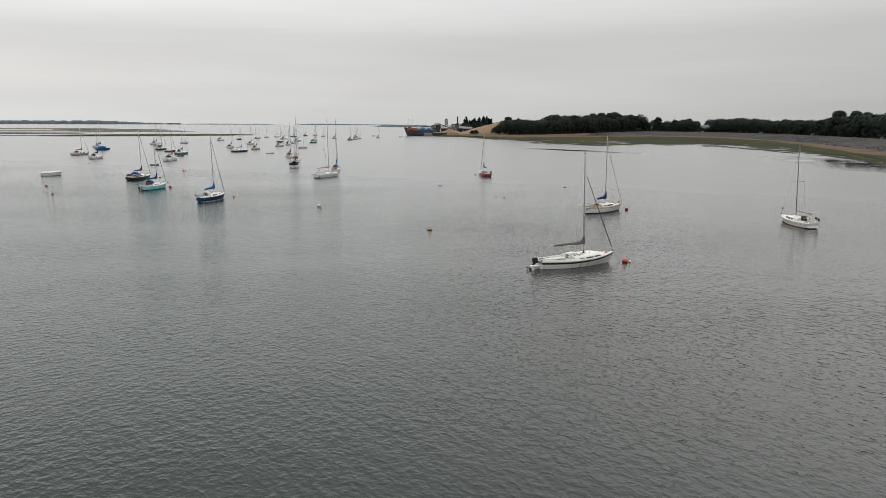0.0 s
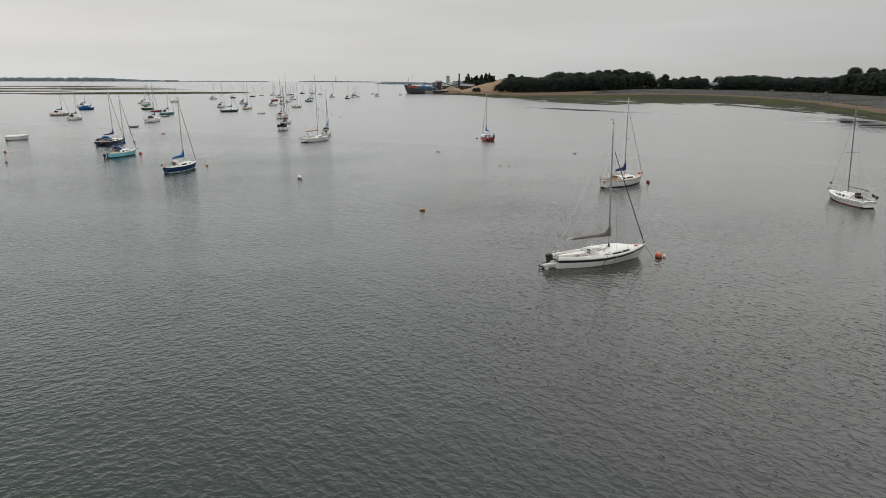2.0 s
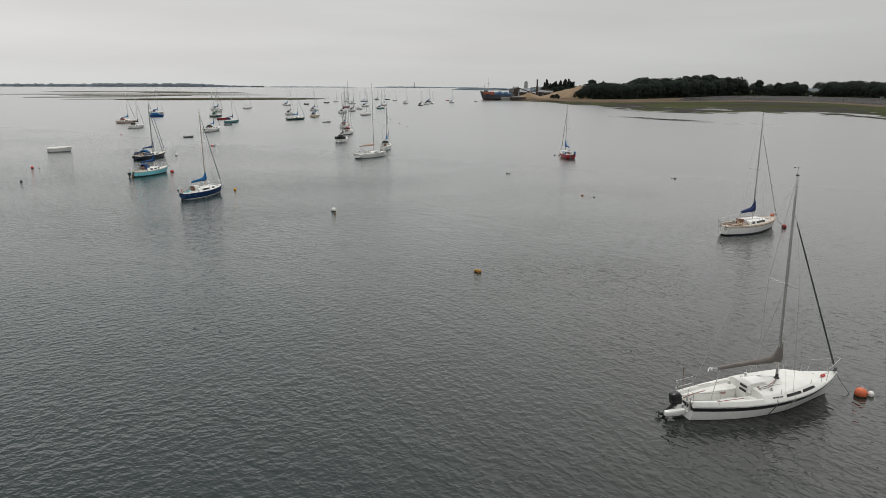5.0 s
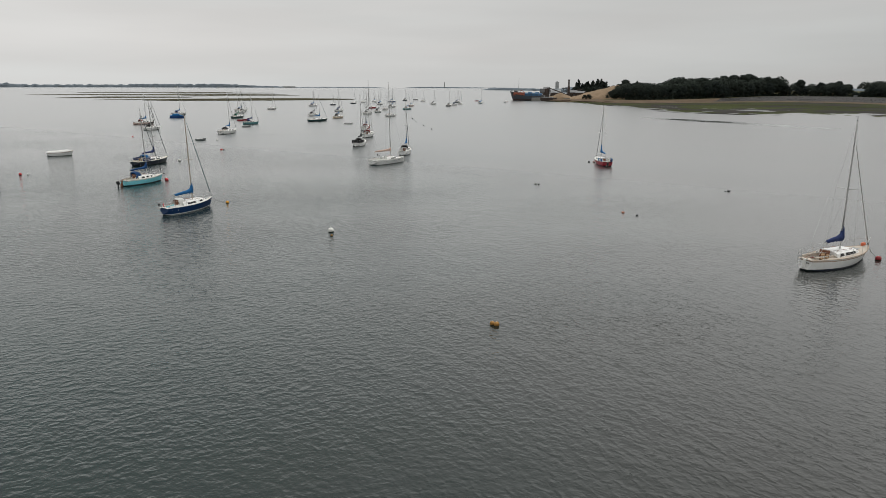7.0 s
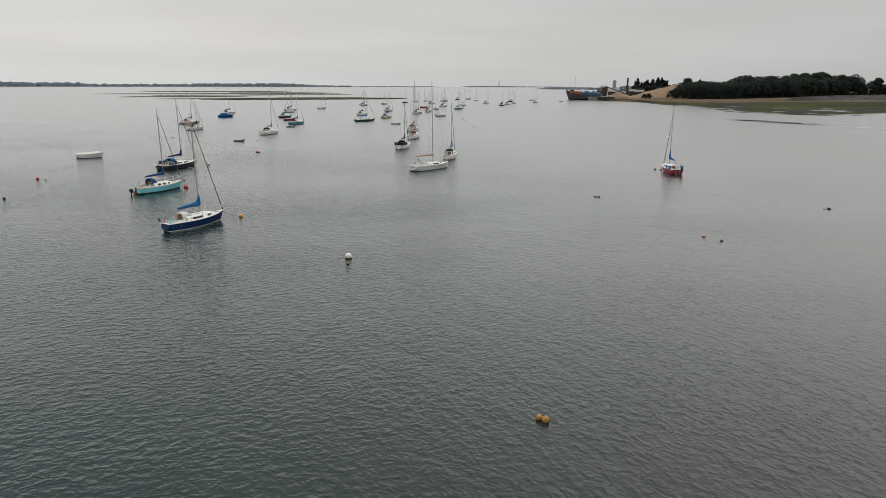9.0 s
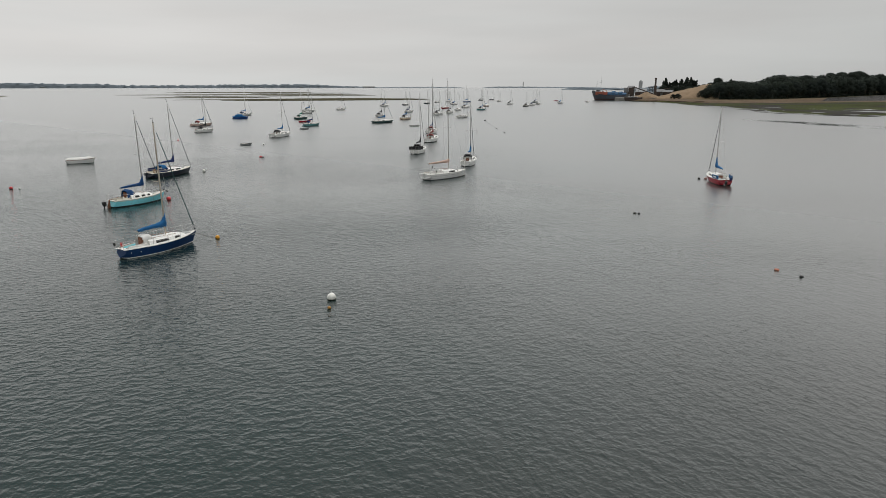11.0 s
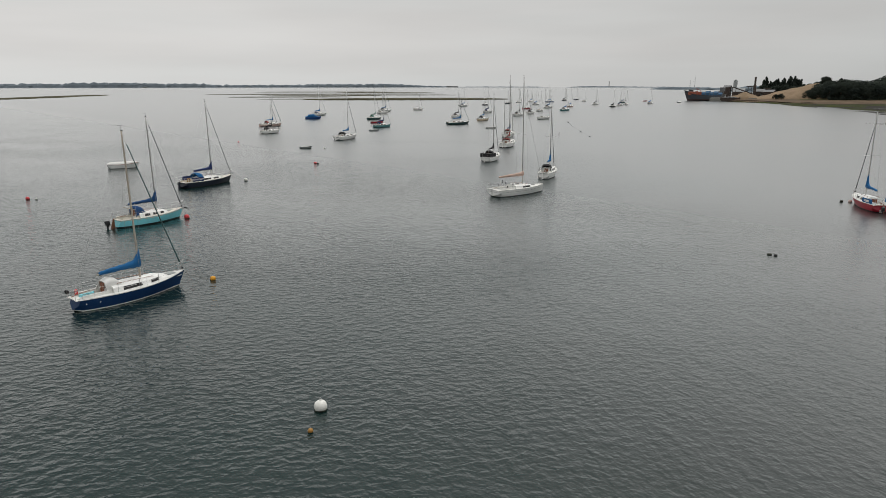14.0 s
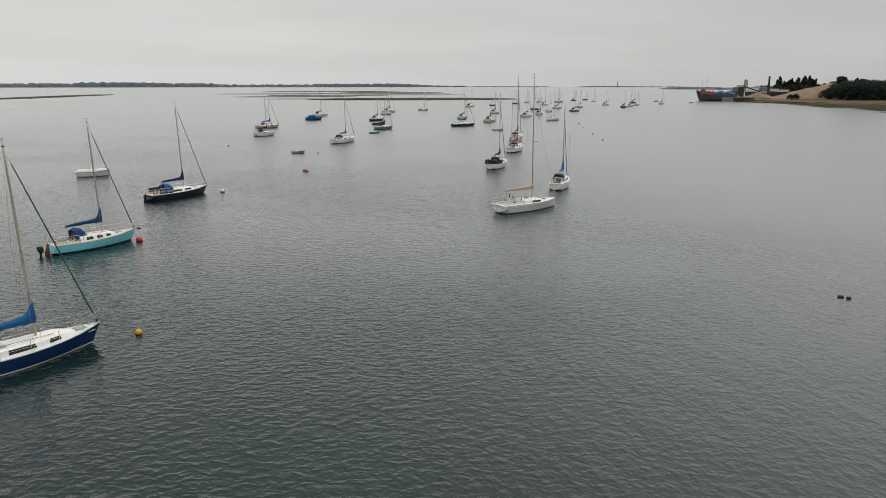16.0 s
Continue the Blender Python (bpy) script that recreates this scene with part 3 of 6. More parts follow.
    if cover:
        bm = bmesh.new()
        rings = []
        for i, f in enumerate((0, 0.025, 0.05, 0.085, 0.13, 0.19, 0.27, 0.38, 0.5, 0.62, 0.74, 0.86, 0.95, 1) if detail == 2 else (0, 0.04, 0.09, 0.16, 0.3, 0.6, 1)):
            x = mix(xm + 0.06, tail.x + 0.12, f)
            tall = cover_fat * (0.07 + 0.13 * (1 - f) ** 0.8)
            peak = cover_tall * max(0, 1 - f / 0.16) ** 1.3
            fold = 1 + 0.09 * math.sin(f * 47) + 0.05 * math.sin(f * 113)
            wdt = cover_fat * (0.08 + 0.07 * (1 - f)) * fold
            ring = []
            for q in range(12):
                a = 2 * math.pi * q / 12
                up = math.sin(a)
                pinch = 1 if up < 0.3 else mix(1, 0.55, min(1, peak * 2))
                ring.append(Vector((x, wdt * math.cos(a) * pinch + 0.012 * math.sin(f * 61 + q), zb - 0.03 + tall * (1 + up * fold) + (2 * peak * max(0, up) if up > 0 else 0) + 0.015 * math.sin(f * 29))))
            rings.append(ring)
        loft(bm, rings)
        part("sail_cover", bm, cover, root, smooth=True)
    # headstay with the rolled headsail
    stem = Vector((L - 0.08, 0, h.zs(1) + 0.06))
    hound = Vector((mix(xm, top.x, hounds - 0.02) + 0.07, 0, mast * hounds))
    bm = bmesh.new()
    tube(bm, [stem, hound], 0.009, 4)
    part("forestay", bm, WIRE, root)
    if genoa:
        bm = bmesh.new()
        a, b = stem.lerp(hound, 0.05), stem.lerp(hound, 0.95)
        m = 12 if detail == 2 else 5
        loft(bm, [ring_at(a.lerp(b, i / m), b - a, mix(0.040, 0.026, i / m) * (1 + 0.08 * math.sin(i * 2.1)), n=7) for i in range(m + 1)])
        part("furled_genoa", bm, genoa, root, smooth=True)
        bm = bmesh.new()
        lathe(bm, [(0.03, 0), (0.08, 0.01), (0.08, 0.03), (0.045, 0.05), (0.045, 0.1), (0.08, 0.12), (0.08, 0.14)], 10, stem + Vector((-0.03, 0, 0.03)))
        part("furling_drum", bm, BLACK, root)
    sp_z = mix(zm, mast, 0.48)
    spw = 0.34 * beam
    sx = mix(xm, top.x, 0.48)
    for side in (1, -1):
        bm = bmesh.new()
        tube(bm, [(sx, 0, sp_z), (sx - 0.12, side * spw, sp_z + 0.06)], 0.018, 5)
        part("spreader", bm, mast_mat, spar)
        cp = h.deck(xm - 0.1, 0.93, side)
        bm = bmesh.new()
        tube(bm, [cp, (sx - 0.12, side * spw, sp_z + 0.06), (top.x, 0, mast - 0.05)], 0.0055, 4)
        part("cap_shroud", bm, WIRE, root)
        bm = bmesh.new()
        tube(bm, [h.deck(xm - 0.45, 0.93, side), (sx, 0, sp_z - 0.05)], 0.0055, 4)
        part("lower_shroud", bm, WIRE, root)
    bm = bmesh.new()
    tube(bm, [(0.05, 0, h.zs(0)), top], 0.004, 4)
    part("backstay", bm, WIRE, root)
    if detail == 2:
        for side, dx in ((1, 0.09), (-1, 0.07)):
            bm = bmesh.new()
            tube(bm, [(xm + dx * 0.4, side * 0.07, zm + 0.25), (top.x + 0.02, side * 0.05, mast - 0.1)], 0.006, 4)
            part("halyard", bm, PALEROPE, spar)
    if ketch:
        bm = bmesh.new()
        tube(bm, [(0.12 * L, 0, h.zs(0.12)), (0.12 * L - 0.1, 0, mast * 0.68)], 0.06, 8, 0.045)
        part("mizzen_mast", bm, mast_mat, root)
    # rails
    if rails and detail:
        zt = 0.58
        bm = bmesh.new()
        lp = [h.deck(L * 0.86, 0.86, 1), h.deck(L * 0.86, 0.86, 1) + Vector((0.06, 0, zt)), h.deck(L * 0.95, 0.9, 1) + Vector((0.04, 0, zt + 0.02)), h.deck(L, 0, 1) + Vector((0.05, 0.03, zt + 0.02))]
        rp = [Vector((p.x, -p.y, p.z)) for p in lp]
        tube(bm, lp + rp[::-1], 0.0105, 6)
        for q in (lp, rp):
            f = h.deck(L * 0.955, 0.8, 1 if q is lp else -1)
            tube(bm, [f, q[2]], 0.0105, 6)
        part("pulpit", bm, STEEL, root)
        bm = bmesh.new()
        lp = [h.deck(L * 0.14, 0.94, 1), h.deck(L * 0.14, 0.94, 1) + Vector((0, 0, zt)), h.deck(0.05, 0.9, 1) + Vector((-0.02, 0, zt)), h.deck(0.03, 0.5, 1) + Vector((-0.06, 0, zt))]
        rp = [Vector((p.x, -p.y, p.z)) for p in lp]
        bm.free()
        for q in (lp, rp):
            bm = bmesh.new()
            tube(bm, q, 0.0105, 6)
            tube(bm, [q[2] - Vector((0, 0, zt)), q[2]], 0.0105, 6)
            tube(bm, [q[3] - Vector((0, 0, zt)), q[3]], 0.0105, 6)
            tube(bm, [q[1] - Vector((0, 0, zt * 0.5)), q[2] - Vector((0, 0, zt * 0.5)), q[3] - Vector((0, 0, zt * 0.5))], 0.011, 5)
            part("pushpit", bm, STEEL, root)
        for side in (1, -1) if rails != "ends" else ():
            tops = [h.deck(L * 0.14, 0.94, side) + Vector((0, 0, zt))]
            for u in (0.32, 0.5, 0.68):
                base = h.deck(L * u, 0.95, side)
                bm = bmesh.new()
                tube(bm, [base, base + Vector((0, 0, zt))], 0.0125, 5)
                tops.append(base + Vector((0, 0, zt)))
                part("stanchion", bm, STEEL, root)
            tops.append(h.deck(L * 0.86, 0.86, side) + Vector((0.06, 0, zt)))
            bm = bmesh.new()
            tube(bm, tops, 0.006, 4)
            tube(bm, [t - Vector((0, 0, zt * 0.48)) for t in tops], 0.006, 4)
            part("guard_wire", bm, WIRE, root)
    if detail:
        for side in (1, -1):
            bm = bmesh.new()
            tube(bm, [h.at(u, h.zs(u), side) + Vector((0, 0, 0.03)) for u in [i / 14 for i in range(15)]], 0.022, 5)
            part("toe_rail", bm, ALLOY if stripe is not TAN else TAN, root)
        for side in (1, -1):
            bm = bmesh.new()
            lathe(bm, [(0.07, 0), (0.075, 0.03), (0.05, 0.06), (0.05, 0.10), (0.075, 0.14), (0.03, 0.15)], 10, (c1 - 0.35, side * (cw - 0.01), h.zs(0.2) + 0.19))
            part("winch", bm, STEEL, root)
        for k, (u, s) in enumerate(((0.93, 0), (0.04, 0.7), (0.04, -0.7))):
            bm = bmesh.new()
            q = h.deck(u * L, abs(s), 1 if s >= 0 else -1)
            box(bm, q + Vector((0, 0, 0.06)), (0.2, 0.03, 0.025), bevel=0.008)
            box(bm, q + Vector((0, 0, 0.025)), (0.07, 0.03, 0.05))
            part("cleat", bm, STEEL, root)
        # tiller and rudder
        bm = bmesh.new()
        tube(bm, [(0.03, 0, h.zs(0) + 0.14), (0.5, 0.05, h.zs(0) + 0.22), (1.05, 0.09, h.zs(0) + 0.26)], 0.024, 6, 0.016)
        part("tiller", bm, TEAK, root)
        prof = [(-0.03, h.zs(0) + 0.16), (-0.14, h.zs(0) + 0.12), (-0.34, 0.15), (-0.42, -0.5), (-0.12, -0.5), (-0.02, 0.0)]
        if rudder:
            bm = bmesh.new()
            loft(bm, [[(x, y, z) for x, z in prof] for y in (-0.025, 0.025)])
            part("rudder", bm, TEAK if outboard == "side" else topside, root)
        # sheets and lines in the cockpit
        rng = random.Random(name + str(place))
        for k in range(2):
            bm = bmesh.new()
            cx, cy = rng.uniform(c0 + 0.4, c1 - 0.4), rng.choice((-1, 1)) * rng.uniform(0.34, cw - 0.2)
            pts = [(cx + 0.16 * math.cos(a * 0.9) * (1 - a * 0.02), cy + 0.09 * math.sin(a * 0.9), h.zs(0.15) - 0.09 + 0.006 * a) for a in range(16)]
            tube(bm, pts, 0.012, 5)
            part("coiled_sheet", bm, PALEROPE if k else REDCLOTH, root)
        bm = bmesh.new()
        tube(bm, [tail + Vector((0.25, 0, -0.05)), (0.35 * L * 0.5, 0, h.zs(0.15) - 0.1)], 0.015, 5)
        part("mainsheet", bm, PALEROPE, root)
    if hood:
        bm = bmesh.new()
        outer, inner = [], []
        wh = min(w0 + 0.02, cw + 0.05)
        for f, hh, dx in ((0, 0.82, -0.30), (0.35, 0.80, 0.0), (0.75, 0.5, 0.34), (1, 0.05, 0.58)):
            for store, sh in ((outer, 0.0), (inner, 0.03)):
                store.append([(xa + dx, (wh * mix(1, hood_h, 0.6) - sh) * math.copysign(abs(math.cos(a)) ** 0.45, math.cos(a)), z0 + 0.12 + (h0 - 0.06) * min(1, f * 1.2) + (hh * 0.95 * hood_h - sh) * abs(math.sin(a)) ** 0.7 * (1 if f < 1 else 0.3)) for a in [math.pi * q / 12 for q in range(13)]])
        loft(bm, outer, closed=False, cap=False)
        loft(bm, inner, closed=False, cap=False)
        loft(bm, [outer[0], inner[0]], closed=False, cap=False)
        sh = part("sprayhood", bm, hood, root, smooth=True)
    if outboard and detail:
        big = outboard == "big"
        side, x0, zo, size = (0.12, -0.22, 0.46, 1.0) if big else (0.22, -0.52, h.zs(0) - 0.40, 0.86)
        motor = part("outboard_motor", motor_bm(x0, side, zo, size), OUTBOARD, root, "black outboard motor")
        # the leg: tilted clear of the water on the large motor, straight down on the small one
        foot = Vector((x0 - 0.55, side, 0.06)) if big else Vector((x0 - 0.04, side, -0.4))
        a = Vector((x0 - 0.02, side, zo + 0.05))
        bm = bmesh.new()
        loft(bm, [ring_at(a.lerp(foot, f), foot - a, r, r * 0.6, 8, up=(0, 1, 0)) for f, r in ((0, 0.11), (0.25, 0.085), (0.7, 0.075), (1, 0.09))])
        tube(bm, [foot + Vector((-0.16, 0, 0.08 if big else 0)), foot + Vector((0.2, 0, -0.06 if big else 0))], 0.05, 8, 0.03)
        loft(bm, [ring_at(a.lerp(foot, f), foot - a, 0.16, 0.09, 8, up=(0, 1, 0)) for f in (0.66, 0.69)])
        part("leg", bm, OUTBOARD, motor)
        bm = bmesh.new()
        for k in range(3):
            ang = 2.1 * k
            hub = foot + Vector((-0.2, 0, 0.08 if big else 0))
            loft(bm, [[hub + Vector((dx, 0.13 * math.cos(ang + da) * g, 0.13 * math.sin(ang + da) * g)) for da, g in ((0, 0.15), (-0.4, 1), (0.4, 1))] for dx in (-0.012, 0.012)])
        part("propeller", bm, OUTBOARD, motor)
        bm = bmesh.new()
        box(bm, (x0 + 0.2, side, zo - 0.02), (0.3, 0.3, 0.05), bevel=0.01)
        box(bm, (x0 + 0.33, side, zo - 0.12), (0.05, 0.28, 0.26), bevel=0.01)
        part("motor_bracket", bm, WHITE if big else STEEL, root)
    return root, h


def motor_bm(x, y, z, s):
    """The cowling of an outboard, with a waist and a raked top."""
    bm = bmesh.new()
    rings = []
    for dz, a, b, dx in ((-0.10, 0.09, 0.08, 0.04), (0.0, 0.15, 0.12, 0.03), (0.03, 0.22, 0.155, 0.0), (0.14, 0.235, 0.165, -0.01), (0.16, 0.225, 0.158, -0.01), (0.18, 0.24, 0.168, -0.015), (0.36, 0.225, 0.155, -0.05), (0.45, 0.185, 0.135, -0.08), (0.48, 0.10, 0.08, -0.10)):
        rings.append([(x + s * (dx + a * math.copysign(abs(math.cos(t)) ** 0.45, math.cos(t))), y + s * b * math.copysign(abs(math.sin(t)) ** 0.45, math.sin(t)), z + s * (dz + 0.10 * max(0, dz - 0.3) * math.cos(t))) for t in [2 * math.pi * (q + 0.5) / 16 for q in range(16)]])
    loft(bm, rings)
    return bm


def buoy(label, place, r, material, squash=1.0, name="mooring_buoy", n=16, weed=True):
    """A round mooring buoy: a fat body with an eye on top and a weedy skirt."""
    root = tagged(new(name), label, "buoy", "mooring buoys")
    root.matrix_world = pose(place[0], place[1], 0, 4, 3, place[0] * 7 % 360)
    c = r * 0.55 * squash
    bm = bmesh.new()
    lathe(bm, [(r * math.sin(a), c - r * squash * math.cos(a)) for a in [math.pi * k / 12 for k in range(13)]], n)
    part("body", bm, material, root, smooth=True)
    bm = bmesh.new()
    lathe(bm, [(r * 0.2, c + r * squash * 0.96), (r * 0.2, c + r * squash * 1.08), (r * 0.12, c + r * squash * 1.12)], 10)
    tube(bm, [(r * 0.16 * math.cos(a), 0, c + r * squash * 1.18 + r * 0.16 * math.sin(a)) for a in [2 * math.pi * k / 10 for k in range(11)]], r * 0.035, 5)
    part("eye", bm, STEEL, root)
    if weed:
        bm = bmesh.new()
        lathe(bm, [(r * 0.80, -0.12 * r), (r * 0.99, 0.0), (r * 1.005, 0.16 * r), (r * 0.9, 0.14 * r)], n)
        part("weed_skirt", bm, WEED, root)
    return root


def rope_thing(label, pts, r=0.02, material=ROPE):
    bm = bmesh.new()
    tube(bm, pts, r, 6)
    return tagged(part("mooring_rope", bm, material), label, "rope", "mooring ropes")


def tender(label, place, head, L=2.8, material=GREYHULL, inside=WHITE, covered=False):
    """A small open boat with thwarts and a rubbed gunwale."""
    root = tagged(new("dinghy"), label, "dinghy", "moored boats")
    root.matrix_world = pose(place[0], place[1], 0, 0, 0, head)
    h = Hull(L, 0.46 * L if L < 4 else 0.36 * L, 0.34 if L < 4 else 0.62, 0.82, 0.1, 0.35)
    us = [i / 10 for i in range(11)]
    bm = bmesh.new()
    for side in (1, -1):
        loft(bm, [[h.at(u, z, side) for z in (-0.2, 0.06, h.zs(u) * 0.5, h.zs(u))] for u in us], closed=False, cap=False, slots=[1, 0, 0])
    vs = [bm.verts.new(h.at(0, z, s)) for z, s in ((-0.2, 1), (-0.2, -1), (h.zs(0), -1), (h.zs(0), 1))]
    bm.faces.new(vs)
    part("hull", bm, [material, ANTIFOUL], root)
    bm = bmesh.new()
    rows = []
    for u in us:
        b, z = h.hb(u), h.zs(u)
        half = [(b, z), (max(b - 0.09, 0.005), z + 0.015), (max(b - 0.12, 0.004), z - 0.02), (max(b - 0.16, 0.003), z - 0.24), (0, z - 0.26)]
        rows.append([(h.L * u, y, q) for y, q in half] + [(h.L * u, -y, q) for y, q in half[-2::-1]])
    loft(bm, rows, closed=False, cap=False)
    part("inner_skin", bm, inside, root)
    if covered:
        bm = bmesh.new()
        loft(bm, [[(h.L * u, h.hb(u) * 0.97 * math.cos(a), h.zs(u) + 0.02 + 0.34 * math.sin(a) * min(1, 8 * u + 0.4, 5 * (1 - u)) + 0.015 * math.sin(u * 40)) for a in [math.pi * q / 8 for q in range(9)]] for u in us], closed=False, cap=False)
        part("boat_cover", bm, CLEARHOOD, root, "off-white cloth boat cover", smooth=True)
    for u in (0.2, 0.5, 0.75) if not covered else ():
        bm = bmesh.new()
        box(bm, (u * L, 0, h.zs(u) - 0.09), (0.24, 2 * h.hb(u) - 0.2, 0.03), bevel=0.006)
        part("thwart", bm, TEAK, root)
    for side in (1, -1):
        bm = bmesh.new()
        tube(bm, [h.at(u, h.zs(u), side) for u in us], 0.03, 6)
        part("gunwale", bm, TEAK if covered else BLACK, root)
    return root


# ---- water and land ----
def sheet(name, material, x0, x1, y0, y1, z, label, category):
    bm = bmesh.new()
    loft(bm, [[(x, y, z) for y in (y0, y1)] for x in (x0, x1)], closed=False, cap=False)
    return tagged(part(name, bm, material), label, category, kind="structure")


water = sheet("water", WATER, -5000, 5000, -5000, 5000, 0.0, "calm grey-green harbour water with small wind ripples", "water")


def spline(ctrl, n):
    """n points along a smooth line through the control points."""
    c = [Vector(p) for p in ctrl]
    out = []
    for i in range(n):
        f = i / (n - 1) * (len(c) - 1)
        k = min(int(f), len(c) - 2)
        t = f - k
        a, b, d, e = c[max(k - 1, 0)], c[k], c[k + 1], c[min(k + 2, len(c) - 1)]
        out.append(0.5 * ((2 * b) + (d - a) * t + (2 * a - 5 * b + 4 * d - e) * t * t + (3 * b - a - 3 * d + e) * t ** 3))
    return out
MARSH = mat("saltmarsh_turf", (0.042, 0.050, 0.016), 0.95, vary=0.5, scale=0.012, bump=0.15, bump_scale=1.2, dirt=(0.030, 0.024, 0.016), dirt_amount=0.8, spec=0.05)
MUDBANK = mat("weedy_mudbank", (0.062, 0.057, 0.034), 0.95, vary=0.5, scale=0.03, bump=0.15, bump_scale=1.2, dirt=(0.035, 0.034, 0.03), dirt_amount=0.8, spec=0.05)
SAND = mat("beach_sand", (0.125, 0.092, 0.066), 0.95, vary=0.4, scale=0.08, bump=0.05, bump_scale=2.0, dirt=(0.10, 0.085, 0.05), dirt_amount=0.6, spec=0.05)
SHINGLE = mat("grey_rock_armour", (0.072, 0.071, 0.071), 0.9, vary=0.35, scale=0.4, bump=0.3, bump_scale=1.4, dirt=(0.10, 0.10, 0.085), dirt_amount=0.6, spec=0.05)
GRASS = mat("rough_grass", (0.075, 0.075, 0.035), 0.95, vary=0.35, scale=0.05, bump=0.1, bump_scale=1.5, dirt=(0.16, 0.12, 0.06), dirt_amount=0.5, spec=0.05)
HEAP = mat("heaped_sand", (0.25, 0.185, 0.125), 0.95, vary=0.18, scale=0.15, bump=0.1, bump_scale=2.5, dirt=(0.19, 0.13, 0.075), dirt_amount=0.5, spec=0.05)
LEAF = mat("dark_foliage", (0.032, 0.040, 0.033), 0.9, vary=0.3, scale=0.25, random_tint=0.18, spec=0.05)
LEAF_FIR = mat("pine_foliage", (0.028, 0.036, 0.032), 0.9, vary=0.3, scale=0.25, random_tint=0.18, spec=0.05)
BARK = mat("bark", (0.09, 0.07, 0.05), 0.95, vary=0.3, scale=2, bump=0.03, bump_scale=12)
# distance haze is put into the blue-grey base colours of far woods and land
HAZYWOOD = mat("distant_woods", (0.165, 0.195, 0.22), 1.0, vary=0.2, scale=0.02, spec=0.0)
HAZYLAND = mat("distant_land", (0.20, 0.215, 0.20), 1.0, vary=0.15, scale=0.01, spec=0.0)
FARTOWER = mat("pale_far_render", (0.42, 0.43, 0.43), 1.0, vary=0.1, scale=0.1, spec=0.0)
CONCRETE = mat("grey_concrete", (0.28, 0.27, 0.25), 0.9, vary=0.2, scale=0.3, bump=0.02, dirt=(0.15, 0.13, 0.11))
SHED = mat("grey_corrugated_sheet", (0.16, 0.165, 0.17), 0.6, 0.2, vary=0.2, scale=0.3, dirt=(0.16, 0.08, 0.04))
ROOFPALE = mat("pale_roof_sheet", (0.23, 0.24, 0.245), 0.6, vary=0.15, scale=0.3)
RUST = mat("rusty_steel", (0.055, 0.042, 0.036), 0.85, vary=0.35, scale=0.5, dirt=(0.18, 0.07, 0.03))
SHIPHULL = mat("ship_blue_grey_hull", (0.075, 0.085, 0.105), 0.6, vary=0.2, scale=0.15, dirt=(0.16, 0.09, 0.06), dirt_amount=0.6)
SHIPRED = mat("ship_red_bottom", (0.10, 0.065, 0.065), 0.8, vary=0.25, scale=0.2)
SHIPORANGE = mat("ship_orange_house", (0.40, 0.11, 0.065), 0.6, vary=0.15, scale=0.3)
SHIPBLUE = mat("ship_blue_cover", (0.03, 0.10, 0.20), 0.7, vary=0.2, scale=0.3)

N = 220
EDGE = spline([(-70, 612, 0), (-45, 585, 0), (-20, 515, 0), (0, 457, 0), (17, 390, 0), (50, 362, 0), (86, 364, 0), (108, 345, 0), (115, 290, 0), (117, 238, 0), (108, 195, 0), (95, 110, 0), (95, 20, 0)], N)
FOOT = spline([(-66, 618, 1), (-38, 600, 1), (-12, 570, 1), (24, 585, 1), (75, 650, 1), (140, 775, 1), (190, 765, 1), (216, 690, 1), (212, 570, 1), (200, 470, 1), (172, 320, 1), (150, 180, 1), (140, 20, 1)], N)
CREST = spline([(-60, 640, 2.2), (-30, 622, 2.2), (-6, 595, 2.2), (28, 606, 2.4), (80, 672, 3), (146, 806, 3.5), (200, 805, 3.5), (238, 705, 3.5), (240, 585, 3.5), (230, 485, 3.5), (205, 335, 3.5), (180, 180, 3.5), (170, 20, 3.5)], N)

for i in range(N):
    # along the eastern shore the rock bank reaches farther down to the marsh
    FOOT[i] = FOOT[i].lerp(EDGE[i], 0.26 * min(1, max(0, (i / N - 0.30) / 0.1)))
    FOOT[i].z = 1.0


def between(a, b, rows, bumpy, seed, name, material, label, category, sink=0.0, pools=0.0):
    """Ground between two lines of the shore, with uneven height."""
    bm = bmesh.new()
    grid = []
    for r in range(rows + 1):
        f = r / rows
        line = []
        for p, q in zip(a, b):
            v = p.lerp(q, f)
            k = noise.fractal(Vector((len(line) * 0.07 + seed, f * pools + seed, seed)) if pools else Vector((v.x * 0.03 + seed, v.y * 0.03, seed)), 0.9, 2.1, 4)
            k2 = noise.noise(Vector((v.x * 0.15, v.y * 0.15, seed)))
            v.z += (bumpy * (k + 0.5 * k2)) * math.sin(math.pi * min(1, max(0.0, f))) ** 0.5 - sink * (1 - f)
            v.x += 6 * k * (1 - f) * (r == 0)
            v.y += 10 * k * (1 - f) * (r == 0)
            line.append(v)
        grid.append(line)
    loft(bm, grid, closed=False, cap=False)
    return tagged(part(name, bm, material, smooth=True), label, category, kind="structure")


